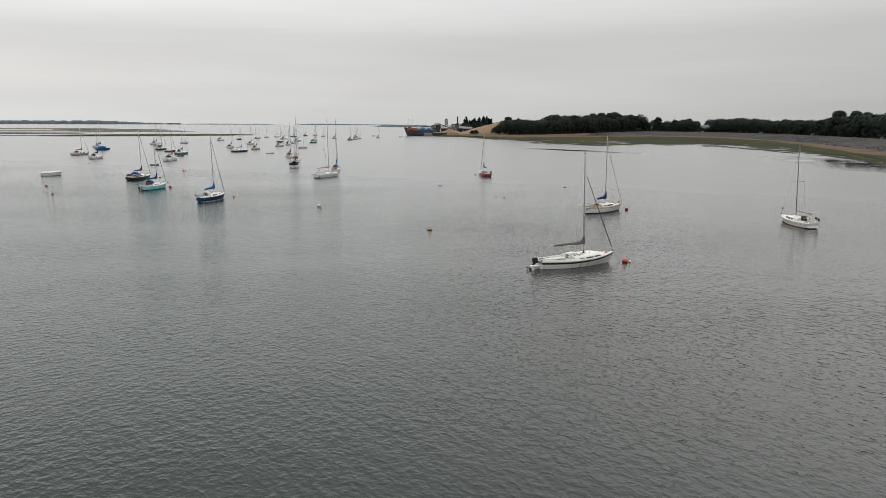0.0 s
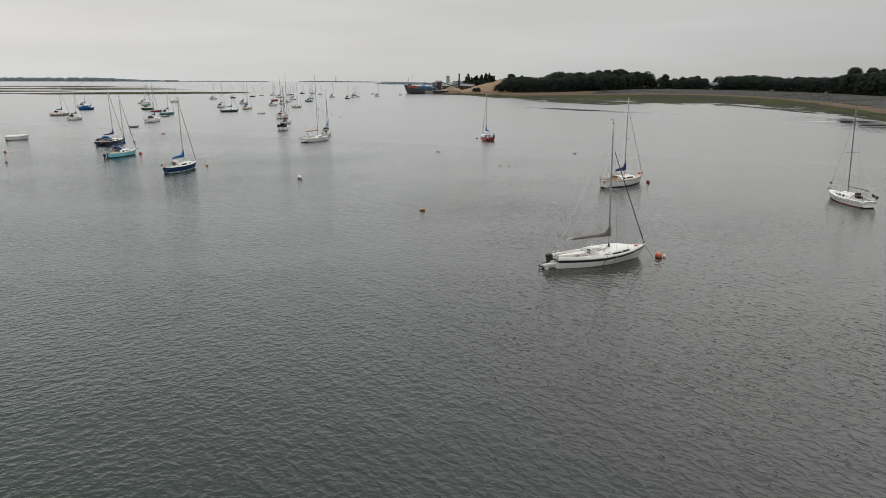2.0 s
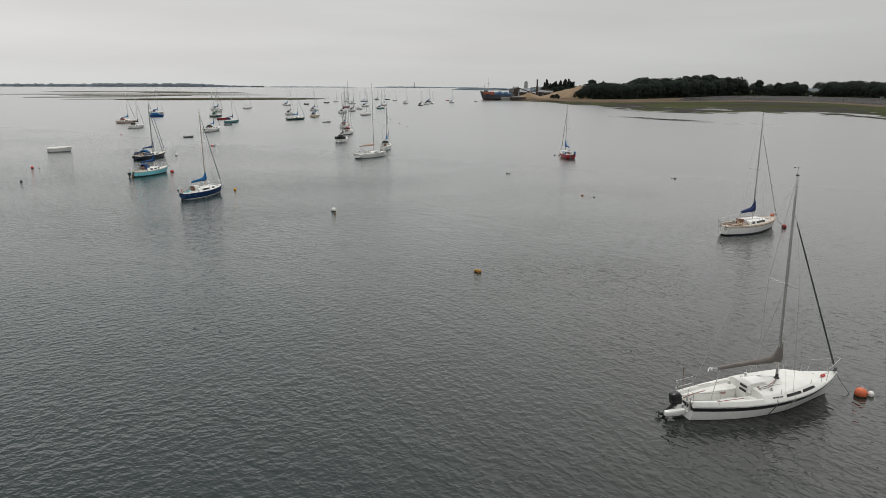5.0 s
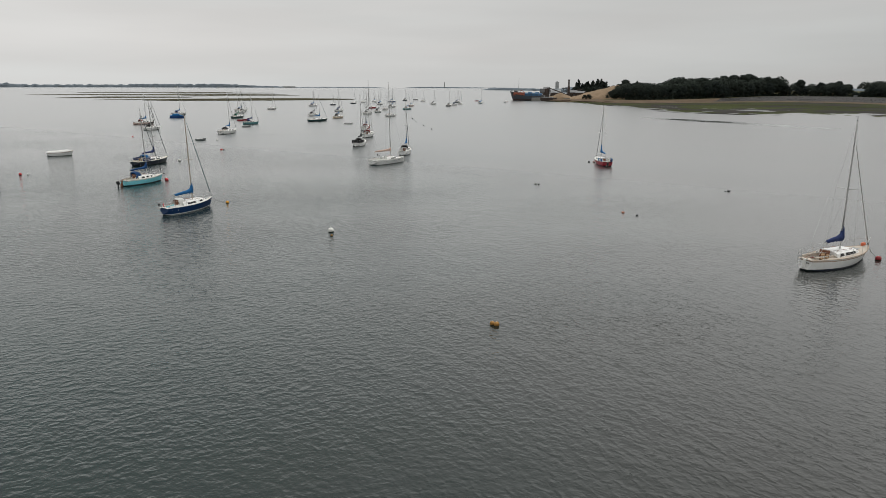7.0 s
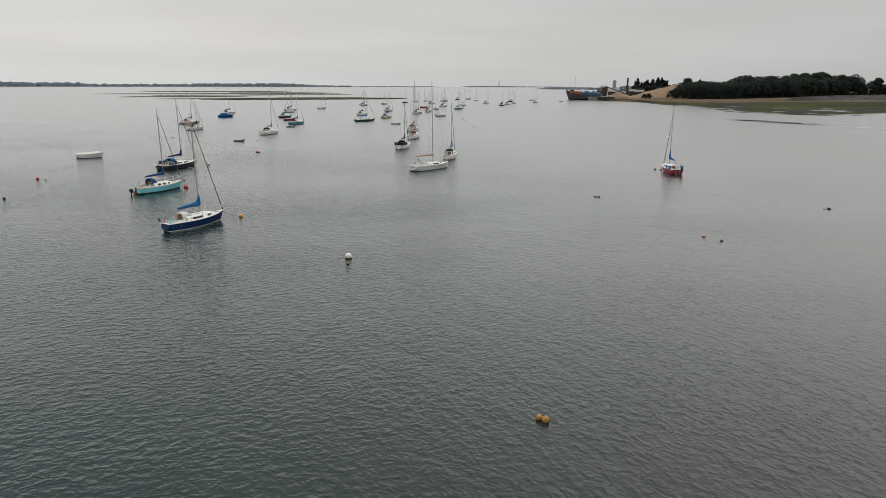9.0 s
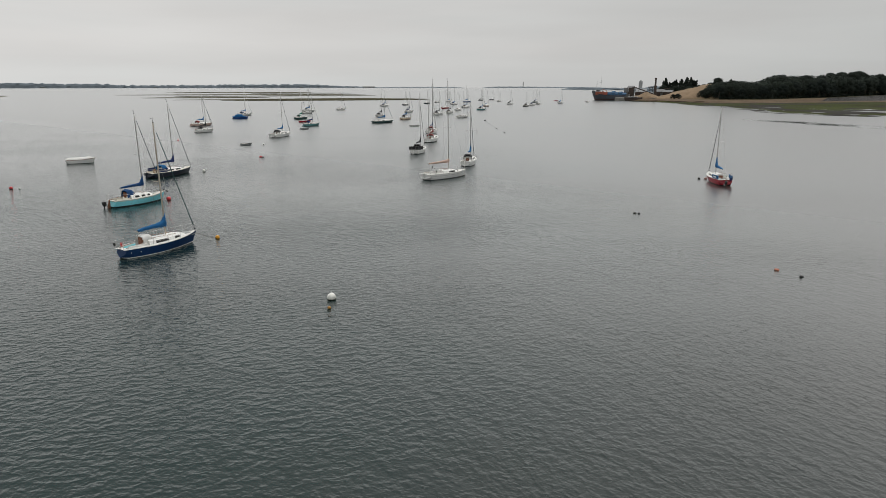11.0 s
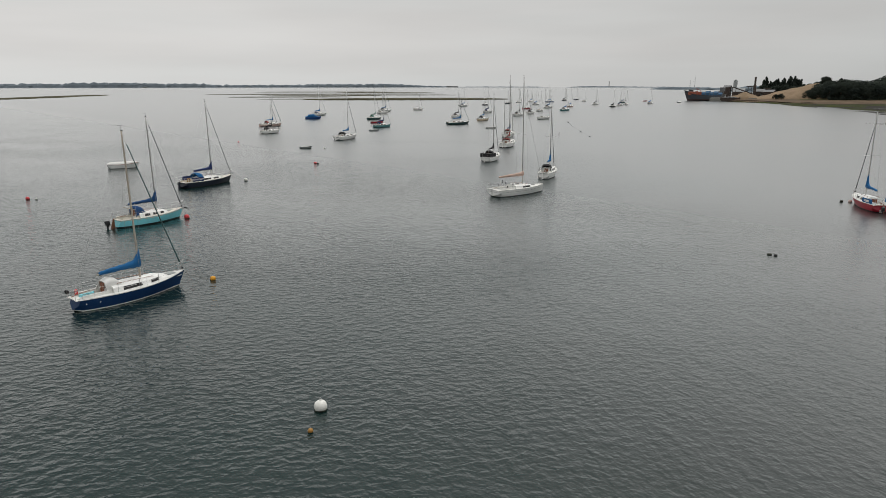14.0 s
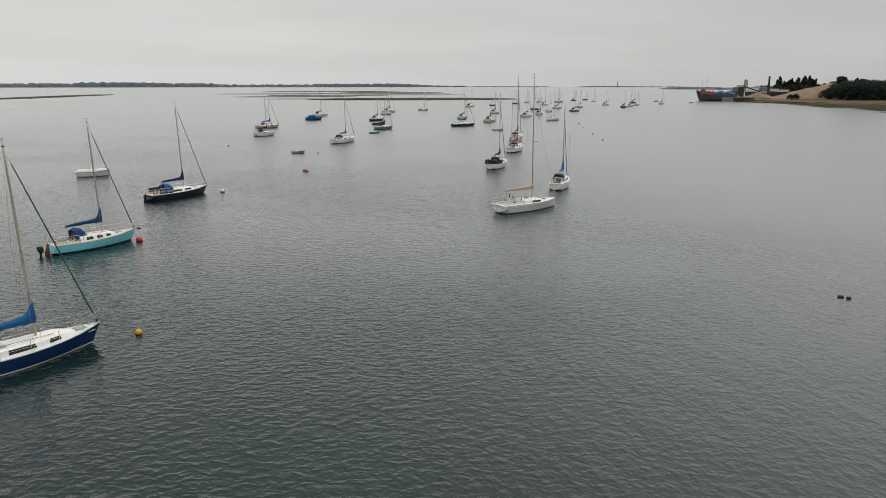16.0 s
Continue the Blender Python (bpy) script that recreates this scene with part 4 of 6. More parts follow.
TIDE = [p.lerp(q, mix(0.92, 0.62, min(1, max(0, (i / N - 0.66) / 0.1)))) for i, (p, q) in enumerate(zip(EDGE, FOOT))]
for p in TIDE:
    p.z = 0.42
between([p + Vector((0, 0, -0.06)) for p in EDGE], TIDE, 60, 0.5, 3.1, "saltmarsh", MARSH, "dull green saltmarsh with muddy pools at low tide", "marsh", pools=7.0)
MUD = mat("wet_harbour_mud", (0.022, 0.020, 0.017), 0.9, vary=0.5, scale=0.02, bump=0.05, bump_scale=1.5, dirt=(0.036, 0.034, 0.03), dirt_amount=0.7, spec=0.1)
between([p + Vector((0, 0, -0.04)) for p in EDGE], [p - Vector((0, 0, 0.10)) for p in TIDE], 60, 0.42, 9.4, "mudflat", MUD, "wet dark mud showing between the marsh grass", "mudflat", pools=11.0)
between(TIDE, FOOT, 6, 0.12, 5.7, "beach", SAND, "brown sandy beach above the marsh", "beach")
K = int(N * 0.33)
between(FOOT[:K + 1], CREST[:K + 1], 8, 0.2, 8.2, "upper_beach", SAND, "brown sand beach below the wood", "beach")
between(FOOT[K:], CREST[K:], 8, 0.25, 8.2, "rock_bank", SHINGLE, "sloping grey bank of rock armour along the shore", "embankment")
INLAND = [Vector((mix(-60, 1600, (i / (N - 1))), mix(2600, 1400, i / (N - 1)) if i < N * 0.6 else mix(1880, 0, (i - N * 0.6) / (N * 0.4)), 4.0)) for i in range(N)]
between(CREST, INLAND, 10, 0.4, 1.3, "land", GRASS, "rough grassy land behind the shore", "ground")


def island(name, cx, cy, length, width, head, height, seed, material=MUDBANK):
    """A low mud island with a ragged outline."""
    bm = bmesh.new()
    rings = []
    n = 150
    for f, z in ((1.0, -0.15), (0.93, height * 0.55), (0.75, height), (0.35, height * 1.05), (0.02, height)):
        ring = []
        for k in range(n):
            a = 2 * math.pi * k / n
            rag = 1 + 0.36 * noise.fractal(Vector((math.cos(a) * 1.6 + seed, math.sin(a) * 1.6, seed)), 0.8, 2.0, 5) + 0.30 * noise.fractal(Vector((math.cos(a) * 9 + seed, math.sin(a) * 2, seed)), 0.7, 2.0, 4)
            ring.append((length / 2 * f * rag * math.cos(a), width / 2 * f * (1 + 1.0 * (rag - 1)) * math.sin(a), z))
        rings.append(ring)
    loft(bm, rings)
    ob = tagged(part(name, bm, material, smooth=True), "low marshy mud island showing at low tide", "mudflat", kind="structure")
    ob.matrix_world = pose(cx, cy, 0, 0, 0, head)
    return ob


for k, (cx, cy, le, wi, hd, ht) in enumerate(((-322, 572, 170, 56, 40, 1.0), (-400, 545, 90, 9, 42, 0.4), (-485, 617, 110, 20, 40, 0.6), (-530, 700, 130, 16, 38, 0.5), (-598, 820, 270, 38, 37, 0.75),
                                             (-470, 790, 120, 18, 36, 0.5), (-797, 1055, 250, 60, 38, 0.9), (-640, 1010, 160, 36, 36, 0.7), (-715, 500, 280, 40, 128, 0.6))):
    island("mud_island", cx, cy, le, wi, hd, ht, k * 3.7 + 1)


# loose rocks lying on the bank
rk = random.Random(21)
bm = bmesh.new()
for _ in range(5200):
    i = rk.randrange(K, int(N * 0.85))
    v = FOOT[i].lerp(CREST[i], rk.uniform(0.0, 0.95)) + (FOOT[min(i + 1, N - 1)] - FOOT[i]) * rk.random()
    r = rk.uniform(0.15, 0.48)
    ax = [Vector((r * rk.uniform(0.7, 1.3), 0, 0)), Vector((0, r * rk.uniform(0.7, 1.3), 0)), Vector((0, 0, r * rk.uniform(0.6, 1.0)))]
    e = [bm.verts.new(v + q) for q in (ax[0], ax[1], -ax[0], -ax[1])]
    t, b = bm.verts.new(v + ax[2]), bm.verts.new(v - ax[2])
    for k in range(4):
        bm.faces.new((e[k], e[(k + 1) % 4], t))
        bm.faces.new((e[(k + 1) % 4], e[k], b))
tagged(part("loose_rocks", bm, SHINGLE), "loose grey rocks on the bank", "rocks", kind="stuff")
for f, w in ((0.523, 3.2), (0.60, 2.6), (0.69, 2.4), (0.79, 3.0)):
    q = CREST[int(f * N)]
    bm = bmesh.new()
    box(bm, (0, 0, 0.7), (w, 1.2, 1.6), bevel=0.08)
    box(bm, (0, 0, 1.55), (w + 0.3, 1.5, 0.15), bevel=0.03)
    ob = tagged(part("concrete_block", bm, ROOFPALE), "pale concrete block standing on the bank top", "concrete block", "bank blocks")
    ob.matrix_world = pose(q.x, q.y, 3.4, 0, 0, f * 300)

# ---- trees ----
def tree_mesh(seed, height, spread, slim=False):
    """Trunk and crown meshes of one tree: limbs to several lobes that make up a rounded crown of many small leaf clumps."""
    r = random.Random(seed)
    bt = bmesh.new()
    tube(bt, [(0, 0, -0.5), (0.1, 0, height * 0.25), (0, 0.15, height * 0.6)], 0.035 * height * 0.6, 8, 0.012 * height * 0.5)
    lobes = []
    n = 13 if not slim else 10
    for i in range(n):
        f = i / (n - 1)
        a = i * 2.4 + r.uniform(-0.5, 0.5)
        if slim:
            rad = spread * mix(0.9, 0.4, f) * r.uniform(0.85, 1.1)
            c = Vector((spread * 0.2 * math.cos(a), spread * 0.2 * math.sin(a), height * mix(0.14, 0.92, f)))
        else:
            # lobes on a dome, the widest ring a third of the way up
            up = mix(0.0, 1.0, f)
            rad = spread * mix(0.48, 0.40, up) * r.uniform(0.85, 1.2)
            out = spread * 0.66 * math.cos(up * 1.45) * r.uniform(0.85, 1.1)
            c = Vector((out * math.cos(a), out * math.sin(a), height * mix(0.30, 0.84, math.sin(up * 1.5))))
        lobes.append((c, rad))
        tube(bt, [(0, 0, height * mix(0.2, 0.5, f)), c], 0.011 * height, 5, 0.004 * height)
    verts, faces = [], []
    size = height * 0.021
    for c, rad in lobes:
        for _ in range(420):
            d = Vector((r.gauss(0, 1), r.gauss(0, 1), r.gauss(0, 1))).normalized()
            p = c + Vector((d.x * rad, d.y * rad, d.z * rad * (1.7 if slim else 0.8))) * r.uniform(0.55, 1.03)
            q = Vector((r.gauss(0, 1), r.gauss(0, 1), r.gauss(0, 0.7))).normalized()
            t = d.cross(q).normalized()
            s = size * r.uniform(0.6, 1.5)
            b = t.cross(d).normalized() + d * r.uniform(-0.7, 0.7)
            k = len(verts)
            verts += [p + t * s, p + b * s * 0.8, p - t * s * 0.9, p - b * s]
            faces.append((k, k + 1, k + 2, k + 3))
    me = bpy.data.meshes.new("crown")
    me.from_pydata(verts, [], faces)
    return bt, me


def crown(me, material, parent):
    me.materials.append(material)
    ob = new("crown", me)
    ob.parent = parent
    return ob


TREES = []
for k, (hh, sp, slim) in enumerate(((11, 4.6, False), (13, 5.2, False), (15, 5.5, False), (12, 5.6, False), (16, 2.2, True), (9, 4.8, False))):
    root = tagged(new("tree"), "dark leafy tree in the shoreside wood" if not slim else "tall slim dark tree in the shoreside wood", "tree", "shoreside woodland")
    bt, bc = tree_mesh(40 + k, hh, sp, slim)
    part("trunk", bt, BARK, root)
    crown(bc, LEAF if k % 3 else LEAF_FIR, root)
    TREES.append(root)
BUSH = tagged(new("bush"), "dark rounded bush on the sand", "bush", "shore bushes")
_t, _c = tree_mesh(77, 4.2, 2.6)
part("trunk", _t, BARK, BUSH)
crown(_c, LEAF, BUSH)

rng = random.Random(11)
# woodland edge: along the crest, several rows deep; height of the canopy changes along the shore
HEIGHTS = [(0.17, 0.98), (0.280, 1.02), (0.288, 1.4), (0.33, 1.42), (0.375, 1.36), (0.405, 1.52), (0.442, 1.62), (0.45, 1.15), (0.513, 1.2), (0.519, 0.5), (0.533, 0.5), (0.538, 1.3), (0.575, 1.25), (0.60, 1.05), (0.68, 1.05), (0.70, 1.32), (0.76, 1.3), (0.8, 1.2), (1.0, 1.2)]
used = set()


def canopy(f, back=0.0):
    f = min(0.99, max(0.17, f + back * mix(-0.0008, 0.00075, min(1, max(0, (f - 0.34) / 0.1)))))
    for (a, x), (b, y) in zip(HEIGHTS, HEIGHTS[1:]):
        if a <= f <= b:
            return mix(x, y, (f - a) / (b - a))
    return 1.0


def plant(proto, x, y, z, s, turn):
    m = pose(x, y, z, 0, 0, turn) @ Matrix.Diagonal((s, s, s, 1))
    if id(proto) not in used:
        used.add(id(proto))
        proto.matrix_world = m
        return proto
    ob = copy_thing(proto, pose(x, y, z, 0, 0, turn))
    ob.scale = (s, s, s)
    return ob


def woodland_spot(i, back):
    p, q = CREST[i], CREST[min(i + 1, N - 1)]
    d = (q - p).normalized()
    out = Vector((-d.y, d.x, 0))
    return p + out * back, max((q - p).length, 0.5)


for row in range(2):
    i = int(N * 0.172)
    while i < N * 0.83:
        back = 9 + row * 9 + rng.uniform(-2.5, 2.5)
        o, step = woodland_spot(i, back)
        f = i / (N - 1)
        s = canopy(f, back) * rng.uniform(0.8, 1.1) * (0.8 if row == 0 else 1.0)
        plant(TREES[rng.choice((0, 1, 2, 3, 5, 0, 3) if not 0.36 < f < 0.46 else (3, 2, 2, 1))], o.x, o.y, 3.0, s, rng.uniform(0, 360))
        i += max(1, round(rng.uniform(5.0, 8.5) * max(0.8, canopy(f) * 0.8) / step))
# undergrowth along the foot of the wood
bm = bmesh.new()
for i in range(int(N * 0.172), int(N * 0.83)):
    for _ in range(70):
        o, step = woodland_spot(i, rng.uniform(5, 24))
        d = CREST[min(i + 1, N - 1)] - CREST[i]
        p = o + d * rng.random() + Vector((0, 0, abs(rng.gauss(0, 1.6))))
        t = Vector((rng.gauss(0, 1), rng.gauss(0, 1), rng.gauss(0, 0.5))).normalized()
        b = t.cross(Vector((rng.gauss(0, 1), rng.gauss(0, 1), rng.gauss(0, 1)))).normalized()
        k = rng.uniform(0.5, 1.1)
        bm.faces.new([bm.verts.new(p + t * k), bm.verts.new(p + b * k), bm.verts.new(p - t * k), bm.verts.new(p - b * k)])
tagged(part("undergrowth", bm, LEAF), "dark bushes and scrub along the foot of the wood", "undergrowth", kind="stuff")
# the depth of the wood behind the front rows
bm = bmesh.new()
for row in range(4):
    i = int(N * 0.19)
    while i < N * 0.83:
        back = 15 + row * 12 + rng.uniform(-4, 4)
        o, step = woodland_spot(i, back)
        s = canopy(i / (N - 1), back) * rng.uniform(0.85, 1.15)
        for _ in range(420):
            d = Vector((rng.gauss(0, 1), rng.gauss(0, 1), abs(rng.gauss(0, 1)))).normalized()
            rad = rng.uniform(0.45, 1.0) ** 0.5
            p = Vector((o.x + d.x * 5.5 * s * rad, o.y + d.y * 5.5 * s * rad, 3 + s * (6.2 + d.z * 5.4 * rad)))
            t = d.cross(Vector((rng.gauss(0, 1), rng.gauss(0, 1), rng.gauss(0, 1)))).normalized()
            k = rng.uniform(0.3, 0.62) * s
            b = t.cross(d) + d * rng.uniform(-0.4, 0.4)
            bm.faces.new([bm.verts.new(p + t * k), bm.verts.new(p + b * k), bm.verts.new(p - t * k), bm.verts.new(p - b * k)])
        i += max(1, round(rng.uniform(6, 9) / step))
tagged(part("woodland", bm, LEAF), "dense dark wood behind the shore trees", "woodland", kind="stuff")


def sand_heap(label, cx, cy, a, b, height, peak, seed):
    """A heap of loose sand with a long slope and a steep face."""
    bm = bmesh.new()
    nx, ny = 40, 22
    rows = []
    for i in range(nx + 1):
        line = []
        for j in range(ny + 1):
            u, v = 2 * i / nx - 1, 2 * j / ny - 1
            w = (u + 1) / (peak + 1) if u < peak else (1 - u) / (1 - peak)
            k = max(0, w) ** 0.95 * max(0, 1 - v * v) ** 0.8
            z = height * k + 0.9 * noise.fractal(Vector((u * 3 + seed, v * 3, seed)), 0.8, 2, 4) * min(1, k * 3)
            line.append((u * a, v * b, z + 1.2 if k > 0 else 0.6))
        rows.append(line)
    loft(bm, rows, closed=False, cap=False)
    ob = tagged(part("stockpile", bm, HEAP, smooth=True), label, "stockpile", "stockpiles")
    ob.matrix_world = pose(cx, cy, 0.6, 0, 0, 6)
    return ob


sand_heap("long pale brown stockpile of sand on the wharf", -29, 656, 27, 26, 12.2, 0.72, 2.0)
sand_heap("low brown stockpile of gravel beside the wharf", -60, 645, 13, 12, 5.2, 0.05, 5.0)

for x, y, sc, tn in ((-15.5, 620, 1.7, 10), (-12, 619, 2.1, 80), (-8, 618, 2.2, 150), (-4.5, 617, 1.9, 220), (0, 614, 1.5, 20), (-37, 622, 0.95, 30), (-33.5, 621, 1.05, 300)):
    plant(BUSH, x, y, 1.6, sc, tn)
pr = random.Random(8)
for k in range(22):
    plant(BUSH, -54 + k * 3.0, 752 + pr.uniform(-4, 6), 2.5, pr.uniform(1.7, 2.4), pr.uniform(0, 360))
for k in range(19):
    plant(TREES[4], -55 + k * 1.7, 768 + pr.uniform(-5, 8), 3.0, pr.uniform(0.75, 1.1), pr.uniform(0, 360))
for x, y, sc, k in ((-22, 776, 0.8, 1), (-17, 772, 0.75, 2), (-11, 748, 0.85, 2), (-5, 742, 1.15, 2), (0, 744, 1.0, 1), (6, 740, 0.95, 4), (11, 742, 0.95, 1)):
    plant(TREES[k], x, y, 3.0, sc, x * 31 % 360)

# ---- wharf ----
bm = bmesh.new()
loft(bm, [[(x, 634, -1), (x, 634, 2.6), (x, 700, 2.6), (x, 700, -1)] for x in (-84, -72, -60, -50)])
tagged(part("quay", bm, CONCRETE), "dark concrete quay of the sand wharf", "quay", kind="structure")


def shed(label, cx, cy, wx, wy, eave, ridge, head, wall, roof):
    """A gabled industrial shed with a big doorway."""
    root = tagged(new("shed"), label, "shed", "wharf buildings")
    root.matrix_world = pose(cx, cy, 2.4, 0, 0, head)
    bm = bmesh.new()
    loft(bm, [[(-wx / 2, y, 0), (-wx / 2, y, eave), (0, y, ridge), (wx / 2, y, eave), (wx / 2, y, 0)] for y in (-wy / 2, wy / 2)])
    part("wall", bm, wall, root)
    for s in (-1, 1):
        bm = bmesh.new()
        nrm = Vector((s * (ridge - eave), 0, wx / 2)).normalized() * 0.12
        a, b = Vector((s * (wx / 2 + 0.4), 0, eave - 0.25)), Vector((0, 0, ridge + 0.02))
        loft(bm, [[a + Vector((0, y, 0)), b + Vector((0, y, 0)), b + nrm + Vector((0, y, 0)), a + nrm + Vector((0, y, 0))] for y in (-wy / 2 - 0.4, wy / 2 + 0.4)])
        part("roof", bm, roof, root)
    bm = bmesh.new()
    box(bm, (wx * 0.15, -wy / 2 - 0.05, eave * 0.4), (wx * 0.3, 0.12, eave * 0.8))
    part("door", bm, BLACK, root)
    return root


shed("low dark sheet-metal shed with pale roof on the wharf", -68.5, 690, 8, 9, 4.6, 7.2, 90, RUST, ROOFPALE)
shed("tall dark loading shed on the wharf", -78, 694, 5, 5, 8.2, 9.6, 80, RUST, SHED)
shed("low dark workshop shed on the wharf", -54, 716, 7, 7, 4.6, 6.6, 80, RUST, SHED)
shed("small dark shed beside the chimney", -45, 690, 7, 8, 4.5, 6.0, 75, RUST, SHED)
hopper = tagged(new("hopper"), "dark steel hopper tower on the wharf", "hopper", "wharf plant")
hopper.matrix_world = pose(-79, 668, 2.5)
bm = bmesh.new()
loft(bm, [[(sx * w, sy * w, z) for sx, sy in ((-1, -1), (1, -1), (1, 1), (-1, 1))] for w, z in ((0.5, 2.6), (1.9, 4.6), (1.9, 7.6), (1.6, 8.0))])
part("bin", bm, SHED, hopper)
for sx in (-1, 1):
    for sy in (-1, 1):
        bm = bmesh.new()
        tube(bm, [(sx * 1.8, sy * 1.8, 0), (sx * 1.8, sy * 1.8, 4.8)], 0.2, 6)
        part("leg", bm, RUST, hopper)
chim = tagged(new("chimney"), "tall dark steel chimney on the wharf", "chimney", "wharf plant")
chim.matrix_world = pose(-56.4, 688, 2.5)
bm = bmesh.new()
lathe(bm, [(1.3, 0), (1.2, 9.5), (0.8, 10), (0.7, 15.6), (0.95, 15.7), (0.95, 16.4), (0.6, 16.4)], 12)
part("stack", bm, RUST, chim)
for z, w in ((5, 1.3), (11, 0.85), (14.5, 0.8)):
    bm = bmesh.new()
    lathe(bm, [(w, z), (w, z + 0.3)], 12)
    part("band", bm, SHED, chim)
conv = tagged(new("conveyor"), "inclined dark conveyor of the sand wharf", "conveyor", "wharf plant")
conv.matrix_world = pose(-70, 664, 2.4, 0, 0, 8)
bm = bmesh.new()
loft(bm, [[(x, y, z + dz) for y, dz in ((-0.6, 0), (0.6, 0), (0.6, 0.9), (-0.6, 0.9))] for x, z in ((0, 7.5), (18, 1.0))])
part("belt", bm, RUST, conv)
for x, z in ((1.5, 6.9), (9, 4.2), (15, 2.0)):
    bm = bmesh.new()
    tube(bm, [(x, -0.6, -0.2), (x, 0, z), (x, 0.6, -0.2)], 0.14, 5)
    part("trestle", bm, RUST, conv)

barge = tagged(new("barge"), "dark flat barge loaded with pale stone at the quay", "barge")
barge.matrix_world = pose(-75.4, 629, 0, 0, 0, 2) @ Matrix.Diagonal((0.85, 1, 0.95, 1))
bm = bmesh.new()
loft(bm, [[(x, -3, 2.9 + dz), (x, 3, 2.9 + dz), (x, 3, zb), (x, -3, zb)] for x, zb, dz in ((0, 1.4, 0.5), (1.8, -0.4, 0.1), (8, -0.4, 0), (15, -0.4, 0.1), (16.6, 1.2, 0.5))])
part("hull", bm, RUST, barge)
rb = random.Random(4)
for k in range(9):
    bm = bmesh.new()
    r = rb.uniform(0.5, 1.1)
    c = Vector((2.5 + k * 1.35, rb.uniform(-1.6, 1.2), 2.9 + r * 0.4))
    loft(bm, [ring_at(c + Vector((0, 0, dz * r)), (0, 0, 1), r * g * rb.uniform(0.8, 1.2), n=7) for dz, g in ((-0.5, 0.9), (0.0, 1.0), (0.4, 0.7), (0.6, 0.25))])
    part("stone", bm, ROOFPALE if k % 2 else SHED, barge)

# plant and clutter on the wharf
def skip(label, x, y, size, head, material):
    """An open-topped steel skip with a rim and ribs."""
    root = tagged(new("skip"), label, "skip", "wharf clutter")
    root.matrix_world = pose(x, y, 2.6, 0, 0, head)
    w, d, hh = size
    bm = bmesh.new()
    loft(bm, [[(sx * w / 2 * g, sy * d / 2, z) for sx, sy in ((-1, -1), (1, -1), (1, 1), (-1, 1))] for g, z in ((0.8, 0), (1, hh), (0.95, hh), (0.76, 0.2))])
    part("body", bm, material, root)
    for k in (-0.3, 0, 0.3):
        bm = bmesh.new()
        box(bm, (k * w, -d / 2 - 0.05, hh / 2), (0.15, 0.1, hh))
        part("rib", bm, material, root)
    return root


for x, y, size, hd, mt, words in ((-82, 650, (4, 2.2, 2.4), 10, RUST, "rusty open skip on the quay"), (-76, 646, (5, 2.4, 2.6), -6, SHED, "grey open skip on the quay"), (-64, 668, (6, 2.4, 3.2), 4, SHED, "tall grey skip behind the gravel"),
                                  (-57, 676, (4, 2.4, 2.8), 20, RUST, "rusty skip beside the chimney"), (-49, 690, (6, 2.4, 3.0), 0, ROOFPALE, "pale skip by the sand heap"), (-46, 706, (5, 3, 4.2), 12, SHED, "large grey skip by the workshop")):
    skip(words, x, y, size, hd, mt)
for x, y, tall in ((-74, 682, 8), (-61, 700, 8.5), (-48, 712, 7)):
    g = tagged(new("gantry"), "dark lattice gantry frame on the wharf", "gantry", "wharf plant")
    g.matrix_world = pose(x, y, 2.5, 0, 0, x * 3)
    for s0 in (-2, 2):
        bm = bmesh.new()
        tube(bm, [(s0, 0, 0), (s0 * 0.7, 0, tall)], 0.22, 6)
        for k in range(4):
            tube(bm, [(s0 * (1 - 0.075 * k), 0, tall * k / 4), (s0 * 0.2, 0, tall * (k + 1) / 4)], 0.1, 5)
        part("leg", bm, RUST, g)
    bm = bmesh.new()
    box(bm, (0, 0, tall), (5.5, 1.2, 0.8), bevel=0.05)
    part("crossbeam", bm, RUST, g)

# ---- the ship at the wharf ----
ship = tagged(new("cargo_ship"), "blue-grey coaster with orange deck gear and blue covers, alongside the wharf", "ship")
ship.matrix_world = pose(-75.4, 648.0, 0, 0, 0, 178) @ Matrix.Diagonal((1.13, 1.0, 1.12, 1))
sh = Hull(27, 7.5, 4.0, 0.85, 0.10, 0.55, 0.05, wide=0.5)
bm = bmesh.new()
us = [i / 22 for i in range(23)]
for side in (1, -1):
    loft(bm, [[sh.at(u, z, side) for z in (-0.35, 0.6, 1.3, 3.0, sh.zs(u) + (1.0 if u > 0.86 else 0.0))] for u in us], closed=False, cap=False, slots=[1, 1, 0, 0])
bm.faces.new([bm.verts.new(sh.at(0, z, s)) for z, s in ((-0.35, 1), (-0.35, -1), (sh.zs(0), -1), (sh.zs(0), 1))])
part("hull", bm, [SHIPHULL, SHIPRED], ship)
bm = bmesh.new()
loft(bm, [[(27 * u, s * sh.hb(u), sh.zs(u) - 0.4) for s in (1, -1)] for u in us], closed=False, cap=False)
part("deck", bm, RUST, ship)
for side in (1, -1):
    bm = bmesh.new()
    tube(bm, [sh.at(u, sh.zs(u), side) + Vector((0, side * 0.05, -0.25)) for u in us], 0.14, 6)
    part("rubbing_strake", bm, RUST, ship)
